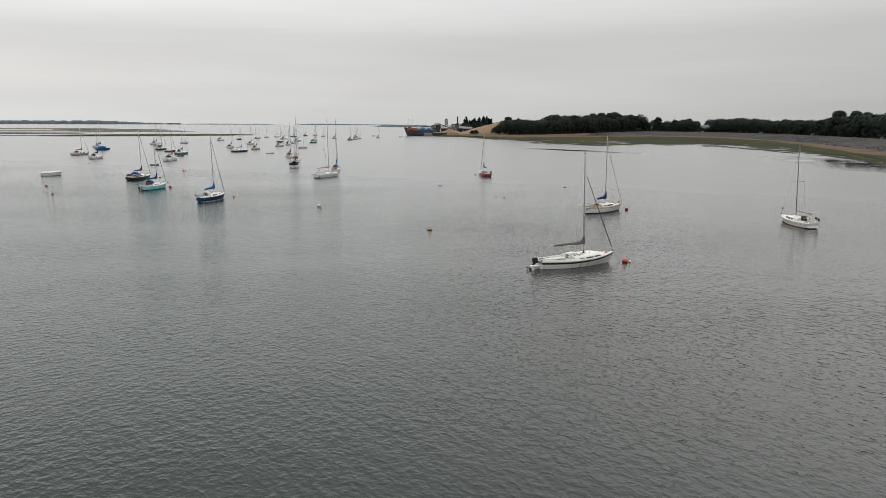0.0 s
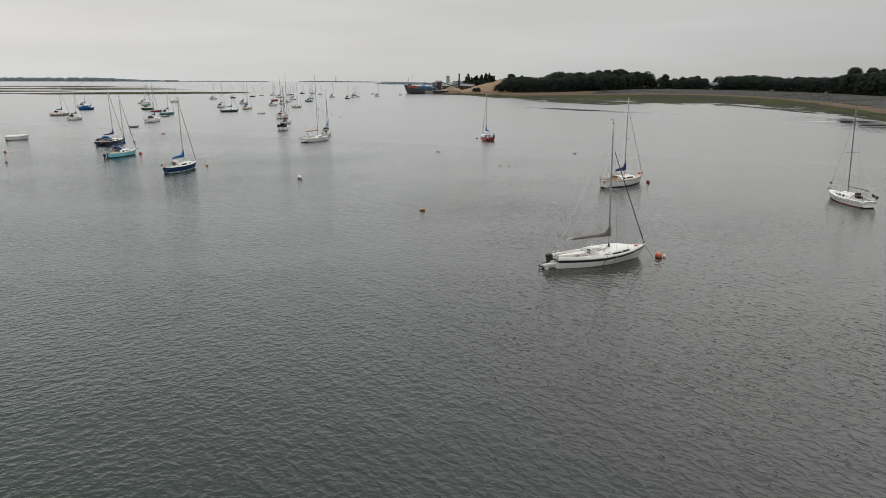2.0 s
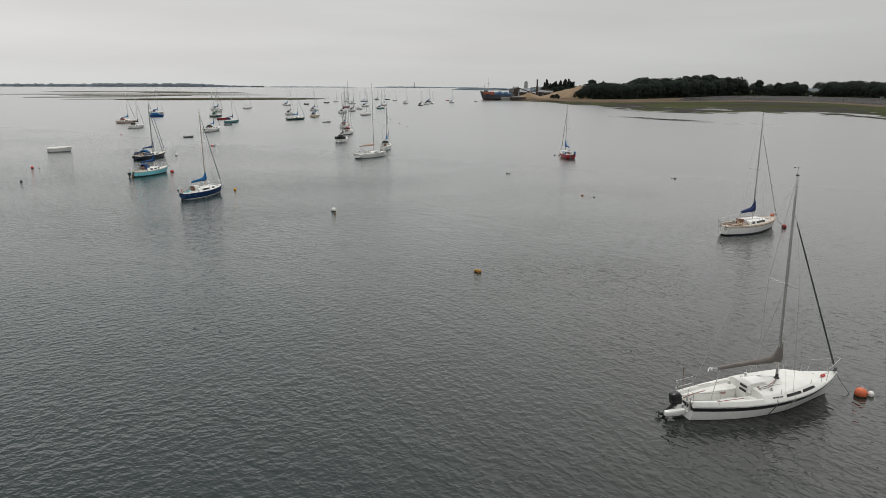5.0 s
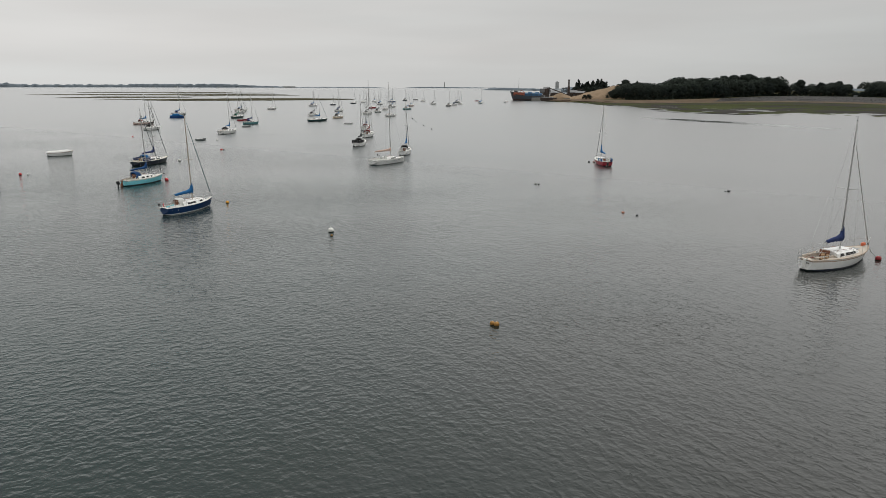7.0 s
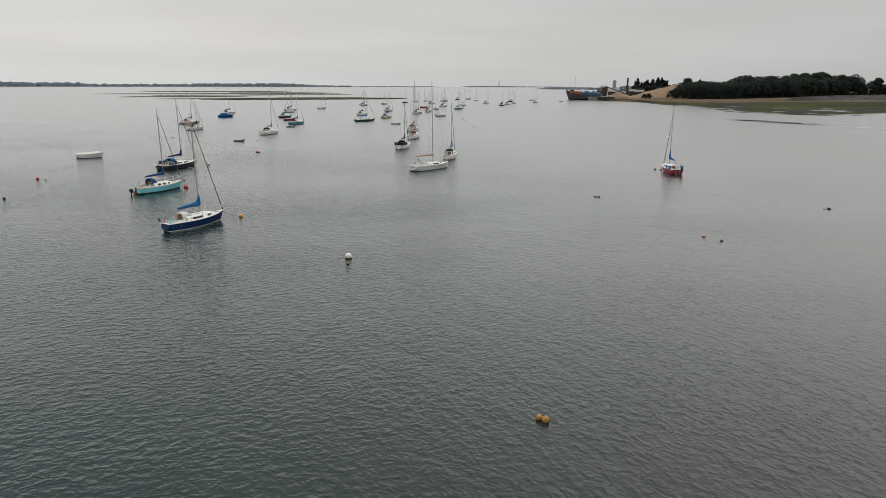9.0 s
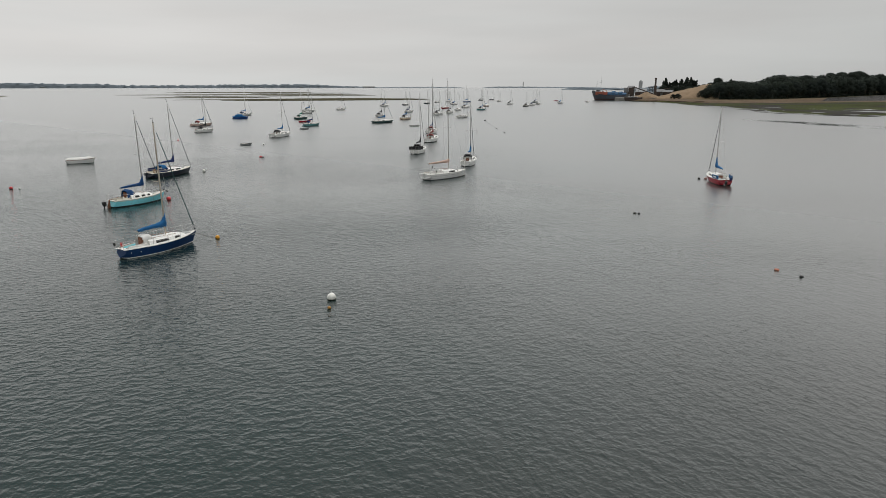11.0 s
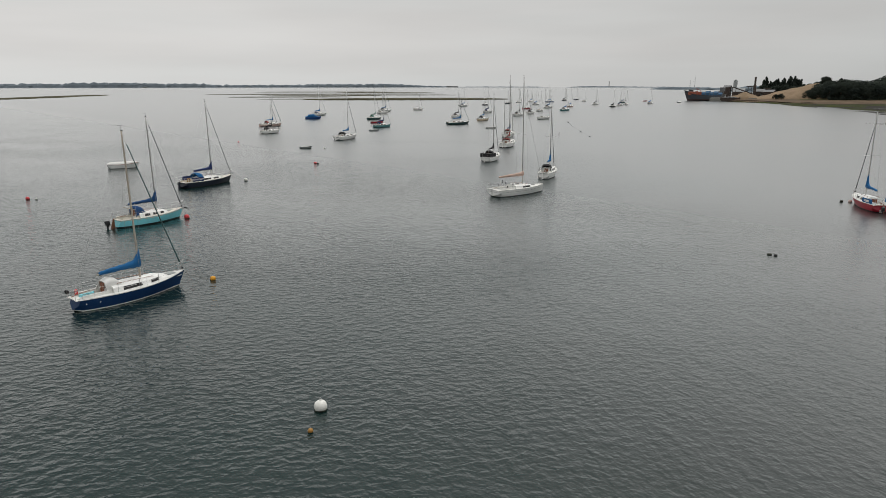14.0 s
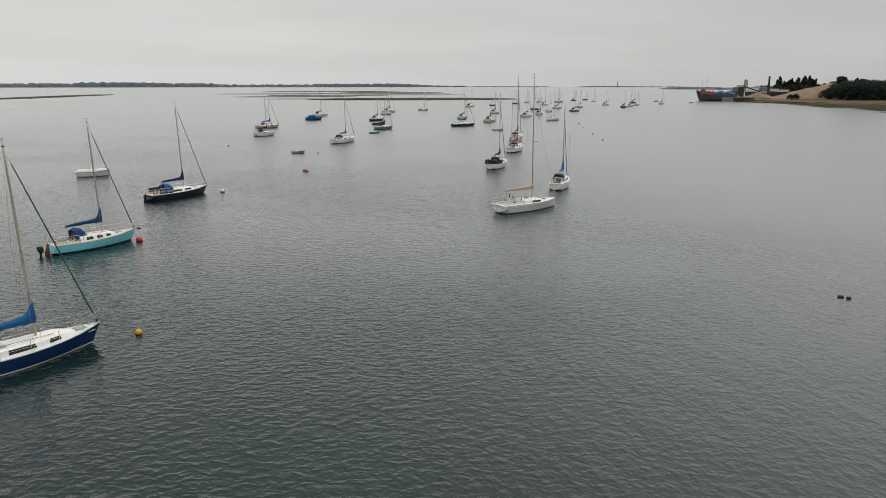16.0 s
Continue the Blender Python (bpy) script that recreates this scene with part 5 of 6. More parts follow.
# wheelhouse and orange winches forward
bm = bmesh.new()
box(bm, (21.6, 0, 5.2), (4.2, 4.6, 2.4), bevel=0.2)
part("deckhouse", bm, SHIPORANGE, ship, "orange deckhouse")
bm = bmesh.new()
box(bm, (22.2, 0, 6.9), (2.6, 3.6, 1.5), bevel=0.15)
part("bridge", bm, ROOFPALE, ship, "pale bridge")
for k in range(4):
    bm = bmesh.new()
    box(bm, (21.2 + k * 0.65, 1.82, 7.1), (0.45, 0.06, 0.6), bevel=0.02)
    part("bridge_window", bm, WINDOW, ship)
bm = bmesh.new()
box(bm, (22.0, 0, 7.85), (7.6, 4.8, 0.16), bevel=0.05)
part("awning", bm, ROOFPALE, ship, "pale flat awning over the bridge")
for x, y in ((18.6, 2.1), (18.6, -2.1), (25.4, 1.9), (25.4, -1.9)):
    bm = bmesh.new()
    tube(bm, [(x, y, 3.8), (x, y, 7.8)], 0.08, 6)
    part("awning_post", bm, ROOFPALE, ship)
for x, y, d in ((18.4, 0.8, 1.5), (17.0, -0.6, 1.2), (15.4, 0.9, 1.3)):
    bm = bmesh.new()
    loft(bm, [ring_at((x, y + dy, 4.9 + 0.2 * d), (0, 1, 0), d * g, n=12) for dy, g in ((-1.1, 0.8), (-1.0, 1), (-0.9, 0.55), (0.9, 0.55), (1.0, 1), (1.1, 0.8))])
    box(bm, (x, y, 4.3), (d * 1.6, 2.4, 0.9), bevel=0.1)
    part("winch", bm, SHIPORANGE, ship)
bm = bmesh.new()
tube(bm, [(16.2, 0, 4.2), (15.8, 0, 7.2), (18.9, 0.4, 8.4)], 0.28, 8, 0.14)
part("deck_crane", bm, SHIPORANGE, ship)
for x, z, w in ((20.4, 18.0, 1.6), (23.6, 14.5, 1.1), (26.3, 9.6, 0.6)):
    bm = bmesh.new()
    tube(bm, [(x, 0, 4), (x - 0.5, 0, z)], 0.14, 6, 0.06)
    tube(bm, [(x - 0.3, -w, z * 0.82), (x - 0.3, w, z * 0.82)], 0.05, 5)
    tube(bm, [(x - w * 0.6, 0, z * 0.74), (x + w * 0.6, 0, z * 0.74)], 0.05, 5)
    part("mast", bm, GREYHULL, ship)
# hold under blue covers, uneven where the cargo stands high
hb = random.Random(31)
for k in range(5):
    x0, x1 = 1.0 + k * 2.7, 3.6 + k * 2.7
    tall = (2.2, 3.0, 2.5, 3.3, 2.7)[k]
    bm = bmesh.new()
    loft(bm, [[(x, s * w, 3.6 + z) for s, w, z in ((1, 3.3, 0), (1, 3.1, tall * 0.6), (1, 1.5, tall), (-1, 1.4, tall * 0.95), (-1, 3.1, tall * 0.55), (-1, 3.3, 0))] for x in (x0, x0 + 0.3, x1 - 0.3, x1)])
    part("hatch_cover", bm, SHIPBLUE, ship, "blue hold cover")
    bm = bmesh.new()
    box(bm, (x1 + 0.04, 0, 3.9 + tall * 0.4), (0.22, 6.8, 0.9 + tall * 0.5), bevel=0.08)
    part("hatch_beam", bm, SHIPHULL, ship)

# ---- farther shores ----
def far_shore(name, a0, a1, d0, d1, tall, label, seed, material=HAZYWOOD, gap=0.0, depth=120, step=9.0):
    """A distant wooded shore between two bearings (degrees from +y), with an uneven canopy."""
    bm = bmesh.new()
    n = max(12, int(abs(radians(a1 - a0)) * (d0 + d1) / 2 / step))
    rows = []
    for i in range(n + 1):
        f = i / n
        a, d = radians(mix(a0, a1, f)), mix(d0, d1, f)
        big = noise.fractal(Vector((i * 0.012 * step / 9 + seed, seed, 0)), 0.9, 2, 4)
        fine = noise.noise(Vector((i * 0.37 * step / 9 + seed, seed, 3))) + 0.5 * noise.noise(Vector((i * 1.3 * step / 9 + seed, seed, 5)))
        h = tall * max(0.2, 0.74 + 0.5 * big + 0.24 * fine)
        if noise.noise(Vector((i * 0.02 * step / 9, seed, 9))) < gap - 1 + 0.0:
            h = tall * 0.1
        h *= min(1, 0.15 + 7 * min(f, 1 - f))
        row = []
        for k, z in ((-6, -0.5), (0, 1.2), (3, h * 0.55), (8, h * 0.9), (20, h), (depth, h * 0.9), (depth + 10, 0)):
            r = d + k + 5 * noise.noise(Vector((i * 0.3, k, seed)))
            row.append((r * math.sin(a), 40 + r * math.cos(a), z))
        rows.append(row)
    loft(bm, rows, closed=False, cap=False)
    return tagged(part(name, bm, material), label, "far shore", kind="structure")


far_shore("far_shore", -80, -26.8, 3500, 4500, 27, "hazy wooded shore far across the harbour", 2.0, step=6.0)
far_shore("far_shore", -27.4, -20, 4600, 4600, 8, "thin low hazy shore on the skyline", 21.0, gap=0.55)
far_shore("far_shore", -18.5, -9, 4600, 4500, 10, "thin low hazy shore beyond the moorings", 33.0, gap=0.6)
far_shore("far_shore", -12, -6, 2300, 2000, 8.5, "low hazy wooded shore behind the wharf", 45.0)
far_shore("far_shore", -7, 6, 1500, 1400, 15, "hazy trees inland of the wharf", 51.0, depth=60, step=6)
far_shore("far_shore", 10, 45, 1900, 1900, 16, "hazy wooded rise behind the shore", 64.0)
tower = tagged(new("tower_block"), "pale distant tower block on the skyline", "building")
tower.matrix_world = pose(-232, 2330, 0, 0, 0, 10)
bm = bmesh.new()
box(bm, (0, 0, 13), (11, 10, 28), bevel=0.2)
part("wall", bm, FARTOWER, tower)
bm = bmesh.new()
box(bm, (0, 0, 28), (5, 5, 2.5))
part("plant_room", bm, HAZYLAND, tower)
bm = bmesh.new()
tube(bm, [(-1163, 4348, 0), (-1163, 4348, 38)], 2.6, 8, 1.6)
tagged(part("far_chimney", bm, HAZYLAND), "distant chimney on the skyline", "chimney")
# small houses take the haze-tinted greys of the far land and woods
for k, a in enumerate((-38.2, -36.6, -33.4, -29.2, -27.9, -52, -44.5)):
    hs = tagged(new("house"), "tiny pale house on the far shore" if k != 4 else "long pale hall on the far shore", "house", "far houses")
    d = mix(3500, 4500, (a + 80) / 53.2) - 14
    hs.matrix_world = pose(d * math.sin(radians(a)), 40 + d * math.cos(radians(a)), 0.0, 0, 0, -a + k * 3)
    w = (5.5 + k % 3 * 1.5) if k != 4 else 38
    bm = bmesh.new()
    box(bm, (0, 0, 3), (2 * w, 8, 6 if k != 4 else 9))
    part("wall", bm, HAZYLAND if k != 4 else ROOFPALE, hs)
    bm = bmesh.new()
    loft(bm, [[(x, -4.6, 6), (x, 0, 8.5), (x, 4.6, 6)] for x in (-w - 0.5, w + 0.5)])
    part("roof", bm, HAZYWOOD if k != 4 else HAZYLAND, hs)

# ---- the moored boats ----
def fender(bm, c, r, length, axis=(0, 0, 1)):
    """A sausage-shaped fender."""
    ax = Vector(axis).normalized()
    c = Vector(c)
    loft(bm, [ring_at(c + ax * length * (f - 0.5), ax, max(0.01, r * g), n=10) for f, g in ((0, 0.2), (0.06, 0.7), (0.18, 1), (0.82, 1), (0.94, 0.7), (1, 0.2))])


def horseshoe(bm, c, r, turn):
    """A horseshoe lifebuoy standing on a rail."""
    pts = [Vector((math.cos(a) * r, 0, math.sin(a) * r)) for a in [radians(-60 + 300 * k / 12) for k in range(13)]]
    m = Matrix.Translation(c) @ Matrix.Rotation(radians(turn), 4, "Z")
    tube(bm, [m @ p for p in pts], r * 0.32, 8)


def draped(bm, a, b, drop, sag, n=9, thick=0.02):
    """A cloth hung between two points."""
    a, b = Vector(a), Vector(b)
    side = (b - a).cross(Vector((0, 0, 1))).normalized() * thick
    rows = []
    for i in range(n):
        f = i / (n - 1)
        top = a.lerp(b, f) - Vector((0, 0, sag * math.sin(math.pi * f)))
        low = top - Vector((0, 0, drop * (1 + 0.08 * math.sin(f * 17))))
        rows.append([top + side, low + side * (1 + math.sin(f * 9)), low - side, top - side])
    loft(bm, rows)


def bars(root, c, turn, height, widths, material, name="lettering", gap=0.03):
    """Unreadable lettering as plain bars."""
    bm = bmesh.new()
    x = -sum(widths) / 2 - gap * len(widths) / 2
    for w in widths:
        box(bm, (x + w / 2, 0, 0), (w, 0.006, height))
        x += w + gap
    ob = part(name, bm, material, root)
    ob.matrix_basis = Matrix.Translation(c) @ Matrix.Rotation(radians(turn), 4, "Z")
    return ob


def ladder(root, x, y, low, high, wide=0.24):
    """A folded steel boarding ladder on a transom."""
    bm = bmesh.new()
    for d in (-wide / 2, wide / 2):
        tube(bm, [(x, y + d, low), (x - 0.03, y + d, high - 0.08), (x + 0.06, y + d, high)], 0.016, 6)
    k = int((high - low) / 0.2)
    for i in range(k):
        z = mix(low + 0.06, high - 0.12, i / max(1, k - 1))
        tube(bm, [(x - 0.015, y - wide / 2, z), (x - 0.015, y + wide / 2, z)], 0.02, 6)
    return part("boarding_ladder", bm, STEEL, root)


# white trailer-sailer
root, h = yacht("sailing_yacht", "white trailer-sailer yacht with black stripe, moored to an orange buoy", (3.66, 44.68), 28.6, L=7.38, beam=2.3, free=0.60, spring=0.5, mast=9.2, stripe=BLACK, stripe_z=0.02, boot=WHITE, wide_deck=True,
      cabin=(0.39, 0.84), cabin_h=0.30, cabin_wide=0.9, cabin_gap=0.13, windows=((0.53, 0.635), (0.645, 0.745)), grab=STEEL, pane=(0.02, 0.62), mast_at=0.586, rake=0.03, hounds=0.84, boom=0.41, boom_z=0.70, cover=GREYCLOTH, cover_tall=0.29, cover_fat=0.8, outboard="big",
      washboard=WHITE, tr=0.53, rails="ends", stripe_h=0.15, flare=0.2, hull_rake=0.012, stern=-0.2)
bm = bmesh.new()
fender(bm, (6.5, -0.15, 0.93), 0.07, 0.26, (1, 0.4, 0))
part("fender", bm, REDBUOY, root, "red fender on the foredeck")
for u, mt in ((0.465, GREYCLOTH), (0.58, PALEROPE)):
    bm = bmesh.new()
    q = h.at(u, h.zs(u), -1)
    tube(bm, [h.at(u, 0.05, -1) + Vector((0, -0.02, 0)), h.at(u, 0.4, -1) + Vector((0, -0.02, 0)), q + Vector((0, -0.02, 0.02)), q + Vector((0, 0.06, 0.10))], 0.02, 6)
    part("strap", bm, mt, root)
for y in (0.16, -0.02):
    bm = bmesh.new()
    box(bm, (0.39 * 7.33 - 0.165 + 0.03 * y, -0.06, h.zs(0.39) + 0.20 + y), (0.03, 0.36, 0.085), bevel=0.004)
    part("vent", bm, BLACK, root, "black companionway vent")
bm = bmesh.new()
box(bm, (-0.42, -0.12, 0.24), (0.86, 0.20, 0.20), bevel=0.06)
part("rudder_bracket", bm, WHITE, root, "white kick-up rudder bracket")
bars(root, h.at(0.475, h.zs(0.475), -1) + Vector((0, 0.092, 0.20)), 0, 0.06, (0.07, 0.06, 0.07, 0.06, 0.07), BLACK)
ladder(root, -0.04, -0.42, 0.45, 1.05)
bm = bmesh.new()
tube(bm, [(0.35, 0.5, 0.72), (0.28, 0.52, 1.75)], 0.012, 5)
part("flagstaff", bm, TEAK, root, "thin wooden staff at the stern")
# lines led aft over the roof, the mast's foot and small deck fittings
for y0, y1, mt in ((0.10, 0.46, PALEROPE), (-0.10, -0.50, REDCLOTH), (-0.06, -0.62, GREYCLOTH)):
    bm = bmesh.new()
    zr = h.zs(0.5) + 0.42
    tube(bm, [(4.25, y0, zr + 0.05), (3.9, y1 * 0.6, zr + 0.02), (3.4, y1, zr - 0.01), (3.1, y1, zr - 0.03), (3.0, y1 + 0.06, zr - 0.02), (3.15, y1 + 0.1, zr - 0.02)], 0.012, 5)
    part("halyard_tail", bm, mt, root)
bm = bmesh.new()
lathe(bm, [(0.11, 0), (0.11, 0.03), (0.07, 0.06), (0.06, 0.20), (0.03, 0.21)], 10, (4.325, 0, h.zs(0.586) + 0.40))
part("mast_foot", bm, BLACK, root, "black fitting at the mast's foot")
for x, y in ((3.05, 0.5), (3.05, -0.56), (3.45, -0.72), (3.45, 0.72)):
    bm = bmesh.new()
    lathe(bm, [(0.06, 0), (0.065, 0.03), (0.04, 0.05), (0.04, 0.09), (0.06, 0.12), (0.02, 0.13)], 10, (x, y, h.zs(x / 7.38) + 0.35))
    part("roof_winch", bm, STEEL, root)
for u, y in ((0.50, 0.86), (0.72, 0.80), (0.82, 0.78)):
    for side in (1, -1):
        bm = bmesh.new()
        q = h.deck(u * 7.38, y, side)
        tube(bm, [q + Vector((0, 0, 0.10)), q + Vector((0.01, side * -0.01, 0.46))], 0.011, 5)
        part("deck_post", bm, STEEL, root)
# end of the boom, with its block and tail of rope
bm = bmesh.new()
tail = Vector((0.176 * 7.33, 0, h.zs(0.586) + 0.44 + 0.72))
tube(bm, [tail + Vector((-0.02, -0.02, 0.02)), tail + Vector((-0.14, 0.05, 0.06)), tail + Vector((-0.26, 0.0, 0.0)), tail + Vector((-0.32, -0.06, -0.05))], 0.025, 6)
fender(bm, tail + Vector((-0.16, -0.04, 0.0)), 0.05, 0.14, (1, 0.3, 0))
part("boom_end_fitting", bm, STEEL, root, "block and rope tail at the boom's end")
for x, y in ((2.2, -0.72), (2.2, 0.72)):
    bm = bmesh.new()
    tube(bm, [(1.0, y, h.zs(0.2) + 0.205), (1.3, y * 0.99, h.zs(0.2) + 0.20), (1.6, y * 1.03, h.zs(0.2) + 0.215), (x, y * 1.02, h.zs(0.3) + 0.20)], 0.012, 5)
    part("jib_sheet", bm, REDCLOTH if y < 0 else PALEROPE, root)

# cream yacht
root, h = yacht("sailing_yacht", "off-white sailing yacht with tan rail and navy sail cover", (11.03, 79.6), 42.4, L=7.3, free=0.80, spring=0.26, mast=10.1, topside=WHITE, stripe=TAN, stripe_z=0.05, stripe_h=0.07, boot=INK, below=INK, boot_h=0.10,
      cabin_mat=WHITE, deck=BEIGEDECK, cabin=(0.33, 0.74), cabin_h=0.37, tr=0.43, rudder=False, cover=NAVYCLOTH, boom=0.24, boom_z=0.62, cover_tall=0.3, cover_fat=1.3, mast_at=0.528, genoa=GENOA_PALE, windows=((0.38, 0.44), (0.47, 0.63)), pane=(0.3, 0.85))
bm = bmesh.new()
fender(bm, (6.8, 0.1, 1.14), 0.13, 0.4, (1, 0, 0))
part("fender", bm, ORANGE, root, "orange fender at the bow")
bm = bmesh.new()
fender(bm, (-0.12, -0.08, 0.52), 0.10, 0.80, (0.12, 0, 1))
part("fender", bm, WHITEBUOY, root, "white fender hung on the transom")
ladder(root, -0.10, 0.28, 0.35, 1.35, 0.28)
bars(root, Vector((-0.012, -0.27, 0.58)), 90, 0.08, (0.05, 0.04, 0.05, 0.04), BLACK, gap=0.02)
bm = bmesh.new()
draped(bm, (2.18, 0.36, 1.22), (2.22, -0.32, 1.24), 0.55, 0.03, thick=0.05)
part("companionway_cloth", bm, TEAK, root, "red-brown cloth hung in the companionway")
bm = bmesh.new()
draped(bm, (1.5, -0.35, 0.98), (2.1, 0.05, 1.02), 0.38, 0.10, thick=0.11)
draped(bm, (1.75, -0.5, 0.96), (2.12, -0.28, 1.0), 0.36, 0.05, thick=0.08)
part("cockpit_cloth", bm, SACKING, root, "heaped tan cloth in the cockpit")
for x in (0.9, 1.5):
    bm = bmesh.new()
    box(bm, (x, -0.62, h.zs(0.15) + 0.12), (0.3, 0.16, 0.10), bevel=0.04)
    part("cushion", bm, SACKING, root, "tan cockpit cushion")

# white yacht with the bare boom
root, h = yacht("sailing_yacht", "white sailing yacht with red waterline and bare boom", (35.35, 69.6), 98, L=6.8, free=0.62, list_deg=-1.8, mast=9.4, rake=-0.03, mast_mat=DULLMAST, rudder=False, stripe=BLACK, stripe_z=0.16, stripe_h=0.03, washboard=BLACK, below=REDFOUL, boot=REDFOUL, boot_h=0.10, cover=None, genoa=None, mast_at=0.53, boom_z=0.65, boom=0.47,
      windows=((0.44, 0.50), (0.53, 0.59), (0.62, 0.67)))
bm = bmesh.new()
tube(bm, [(0.25, 0.65, 0.7), (0.3, 0.6, 1.9), (0.3, -0.6, 1.9), (0.25, -0.65, 0.7)], 0.025, 6)
part("boom_gallows", bm, STEEL, root)
bm = bmesh.new()
lathe(bm, [(0.02, -0.14), (0.08, -0.07), (0.08, 0.07), (0.02, 0.14)], 8, (6.6, 0, 1.55))
part("radar_reflector", bm, BLACK, root)
part("outboard_motor", motor_bm(-0.05, -0.55, 0.95, 0.55), OUTBOARD, root, "small black outboard clamped to the stern rail", smooth=True)
# added dark sheet stands in for the dark companionway opening and door
bm = bmesh.new()
draped(bm, (1.98, 0.3, 1.22), (1.98, -0.3, 1.22), 0.72, 0.02, thick=0.03)
part("companionway_cloth", bm, RUST, root, "dark brown sheet standing in for the dark companionway")
for y in (0.72, -0.72):
    bm = bmesh.new()
    draped(bm, (0.25, y * 0.9, 1.22), (1.0, y * 1.05, 1.24), 0.24, 0.02, thick=0.03)
    part("dodger", bm, BLACKCLOTH, root, "dark folded cloth on the stern rail")
bm = bmesh.new()
tube(bm, [(6.45, 0.12, 0.98), (6.75, 0.05, 1.02), (6.9, 0.0, 0.86)], 0.03, 6)
tube(bm, [(6.78, 0.2, 0.9), (6.9, 0.0, 0.84), (6.78, -0.2, 0.9)], 0.03, 6)
part("anchor", bm, RUST, root, "dark anchor on the bow roller")

# red yacht
root, h = yacht("sailing_yacht", "small red-hulled yacht with blue dodger and sail cover", (-3.85, 139.2), 108, L=6.9, free=0.72, mast=9.3, rake=-0.015, topside=RED, cover=BLUECLOTH, outboard="side", cover_tall=0.6, boom=0.36)
for side in (1, -1):
    bm = bmesh.new()
    draped(bm, h.deck(0.5, 0.96, side) + Vector((0, 0, 0.5)), h.deck(2.2, 0.96, side) + Vector((0, 0, 0.5)), 0.42, 0.02)
    dg = part("dodger", bm, BLUECLOTH, root, "blue cockpit dodger")
    bars(root, h.deck(1.35, 0.96, side) + Vector((0, side * 0.06, 0.28)), 3 if side > 0 else -3, 0.2, (0.14, 0.12, 0.14, 0.12, 0.14, 0.12), WHITE)
bm = bmesh.new()
tube(bm, [(0.02, -0.3, 0.75), (-0.5, -0.3, 1.7)], 0.014, 5)
staff = part("flagstaff", bm, TEAK, root)
bm = bmesh.new()
draped(bm, (-0.2, -0.3, 1.1), (-0.75, -0.42, 1.2), 0.32, 0.10)
part("ensign", bm, NAVYCLOTH, staff, "dark blue ensign hanging limp")

# navy yacht
root, h = yacht("sailing_yacht", "navy blue sailing yacht with blue sail cover and white hood", (-44.42, 84.5), 80.5, L=6.65, free=0.70, mast=9.4, topside=NAVY, boot=WHITE, hood=CLEARHOOD, mast_mat=BUFFMAST, outboard=False, rudder=False, mast_at=0.585, cabin=(0.30, 0.82),
      windows=((0.38, 0.55), (0.63, 0.71)), genoa=GENOA_GREEN, tr=0.52, boom=0.36, cover_fat=1.2, cover_tall=0.3, boom_z=0.66, hounds=0.965, cabin_h=0.38, hood_h=0.74)
bm = bmesh.new()
draped(bm, (0.45, 0.05, 0.84), (1.1, -0.34, 0.98), 0.13, 0.03, thick=0.05)
part("cockpit_cover", bm, TEAL, root, "turquoise cloth draped in the cockpit")
bm = bmesh.new()
horseshoe(bm, (0.45, 0.35, 0.92), 0.13, 40)
part("lifebuoy", bm, REDBUOY, root, "red horseshoe lifebuoy")
motor = part("outboard_motor", motor_bm(0.05, 0.5, 0.92, 0.42), OUTBOARD, root, "small black outboard clamped to the stern rail", smooth=True)
bars(root, h.at(0.93, 0.70, -1) + Vector((0, -0.03, 0)), 17, 0.05, (0.05, 0.04, 0.05, 0.04, 0.05, 0.04, 0.05), WHITE)
for u in (0.06, 0.17):
    bm = bmesh.new()
    q = h.at(u, 0.42, -1)
    loft(bm, [ring_at(q + Vector((0, d, 0)), (0, 1, 0), 0.035, n=10) for d in (0.02, -0.015)])
    part("skin_fitting", bm, WHITE, root)

bm = bmesh.new()
draped(bm, (1.66, 0.10, 1.28), (1.66, -0.34, 1.28), 0.66, 0.02, thick=0.03)
part("companionway_cloth", bm, TEAK, root, "red-brown cloth hung in the companionway")

# turquoise yacht
root, h = yacht("sailing_yacht", "turquoise sailing yacht with blue hood and sail cover", (-61.86, 99.65), 80.5, L=6.35, free=0.70, mast=9.2, topside=TEAL, boot=BLACK, boot_h=0.10, hood=DEEPBLUE, outboard="side", cover=DEEPBLUE, boom=0.42, stripe_h=0.045,
      windows=((0.37, 0.45), (0.49, 0.56), (0.60, 0.66)), stripe=CREAM, stripe_z=0.03, deck=CREAM, tr=0.62, hounds=0.965)
bm = bmesh.new()
draped(bm, (1.75, 0.3, 1.35), (1.85, -0.3, 1.3), 0.55, 0.05, thick=0.05)
part("cockpit_cover", bm, TEAK, root, "brown cloth hung in the companionway")
bm = bmesh.new()
fender(bm, (6.65, 0, 0.83), 0.07, 0.34, (1, 0, -0.4))
part("anchor_roller", bm, BLACK, root)

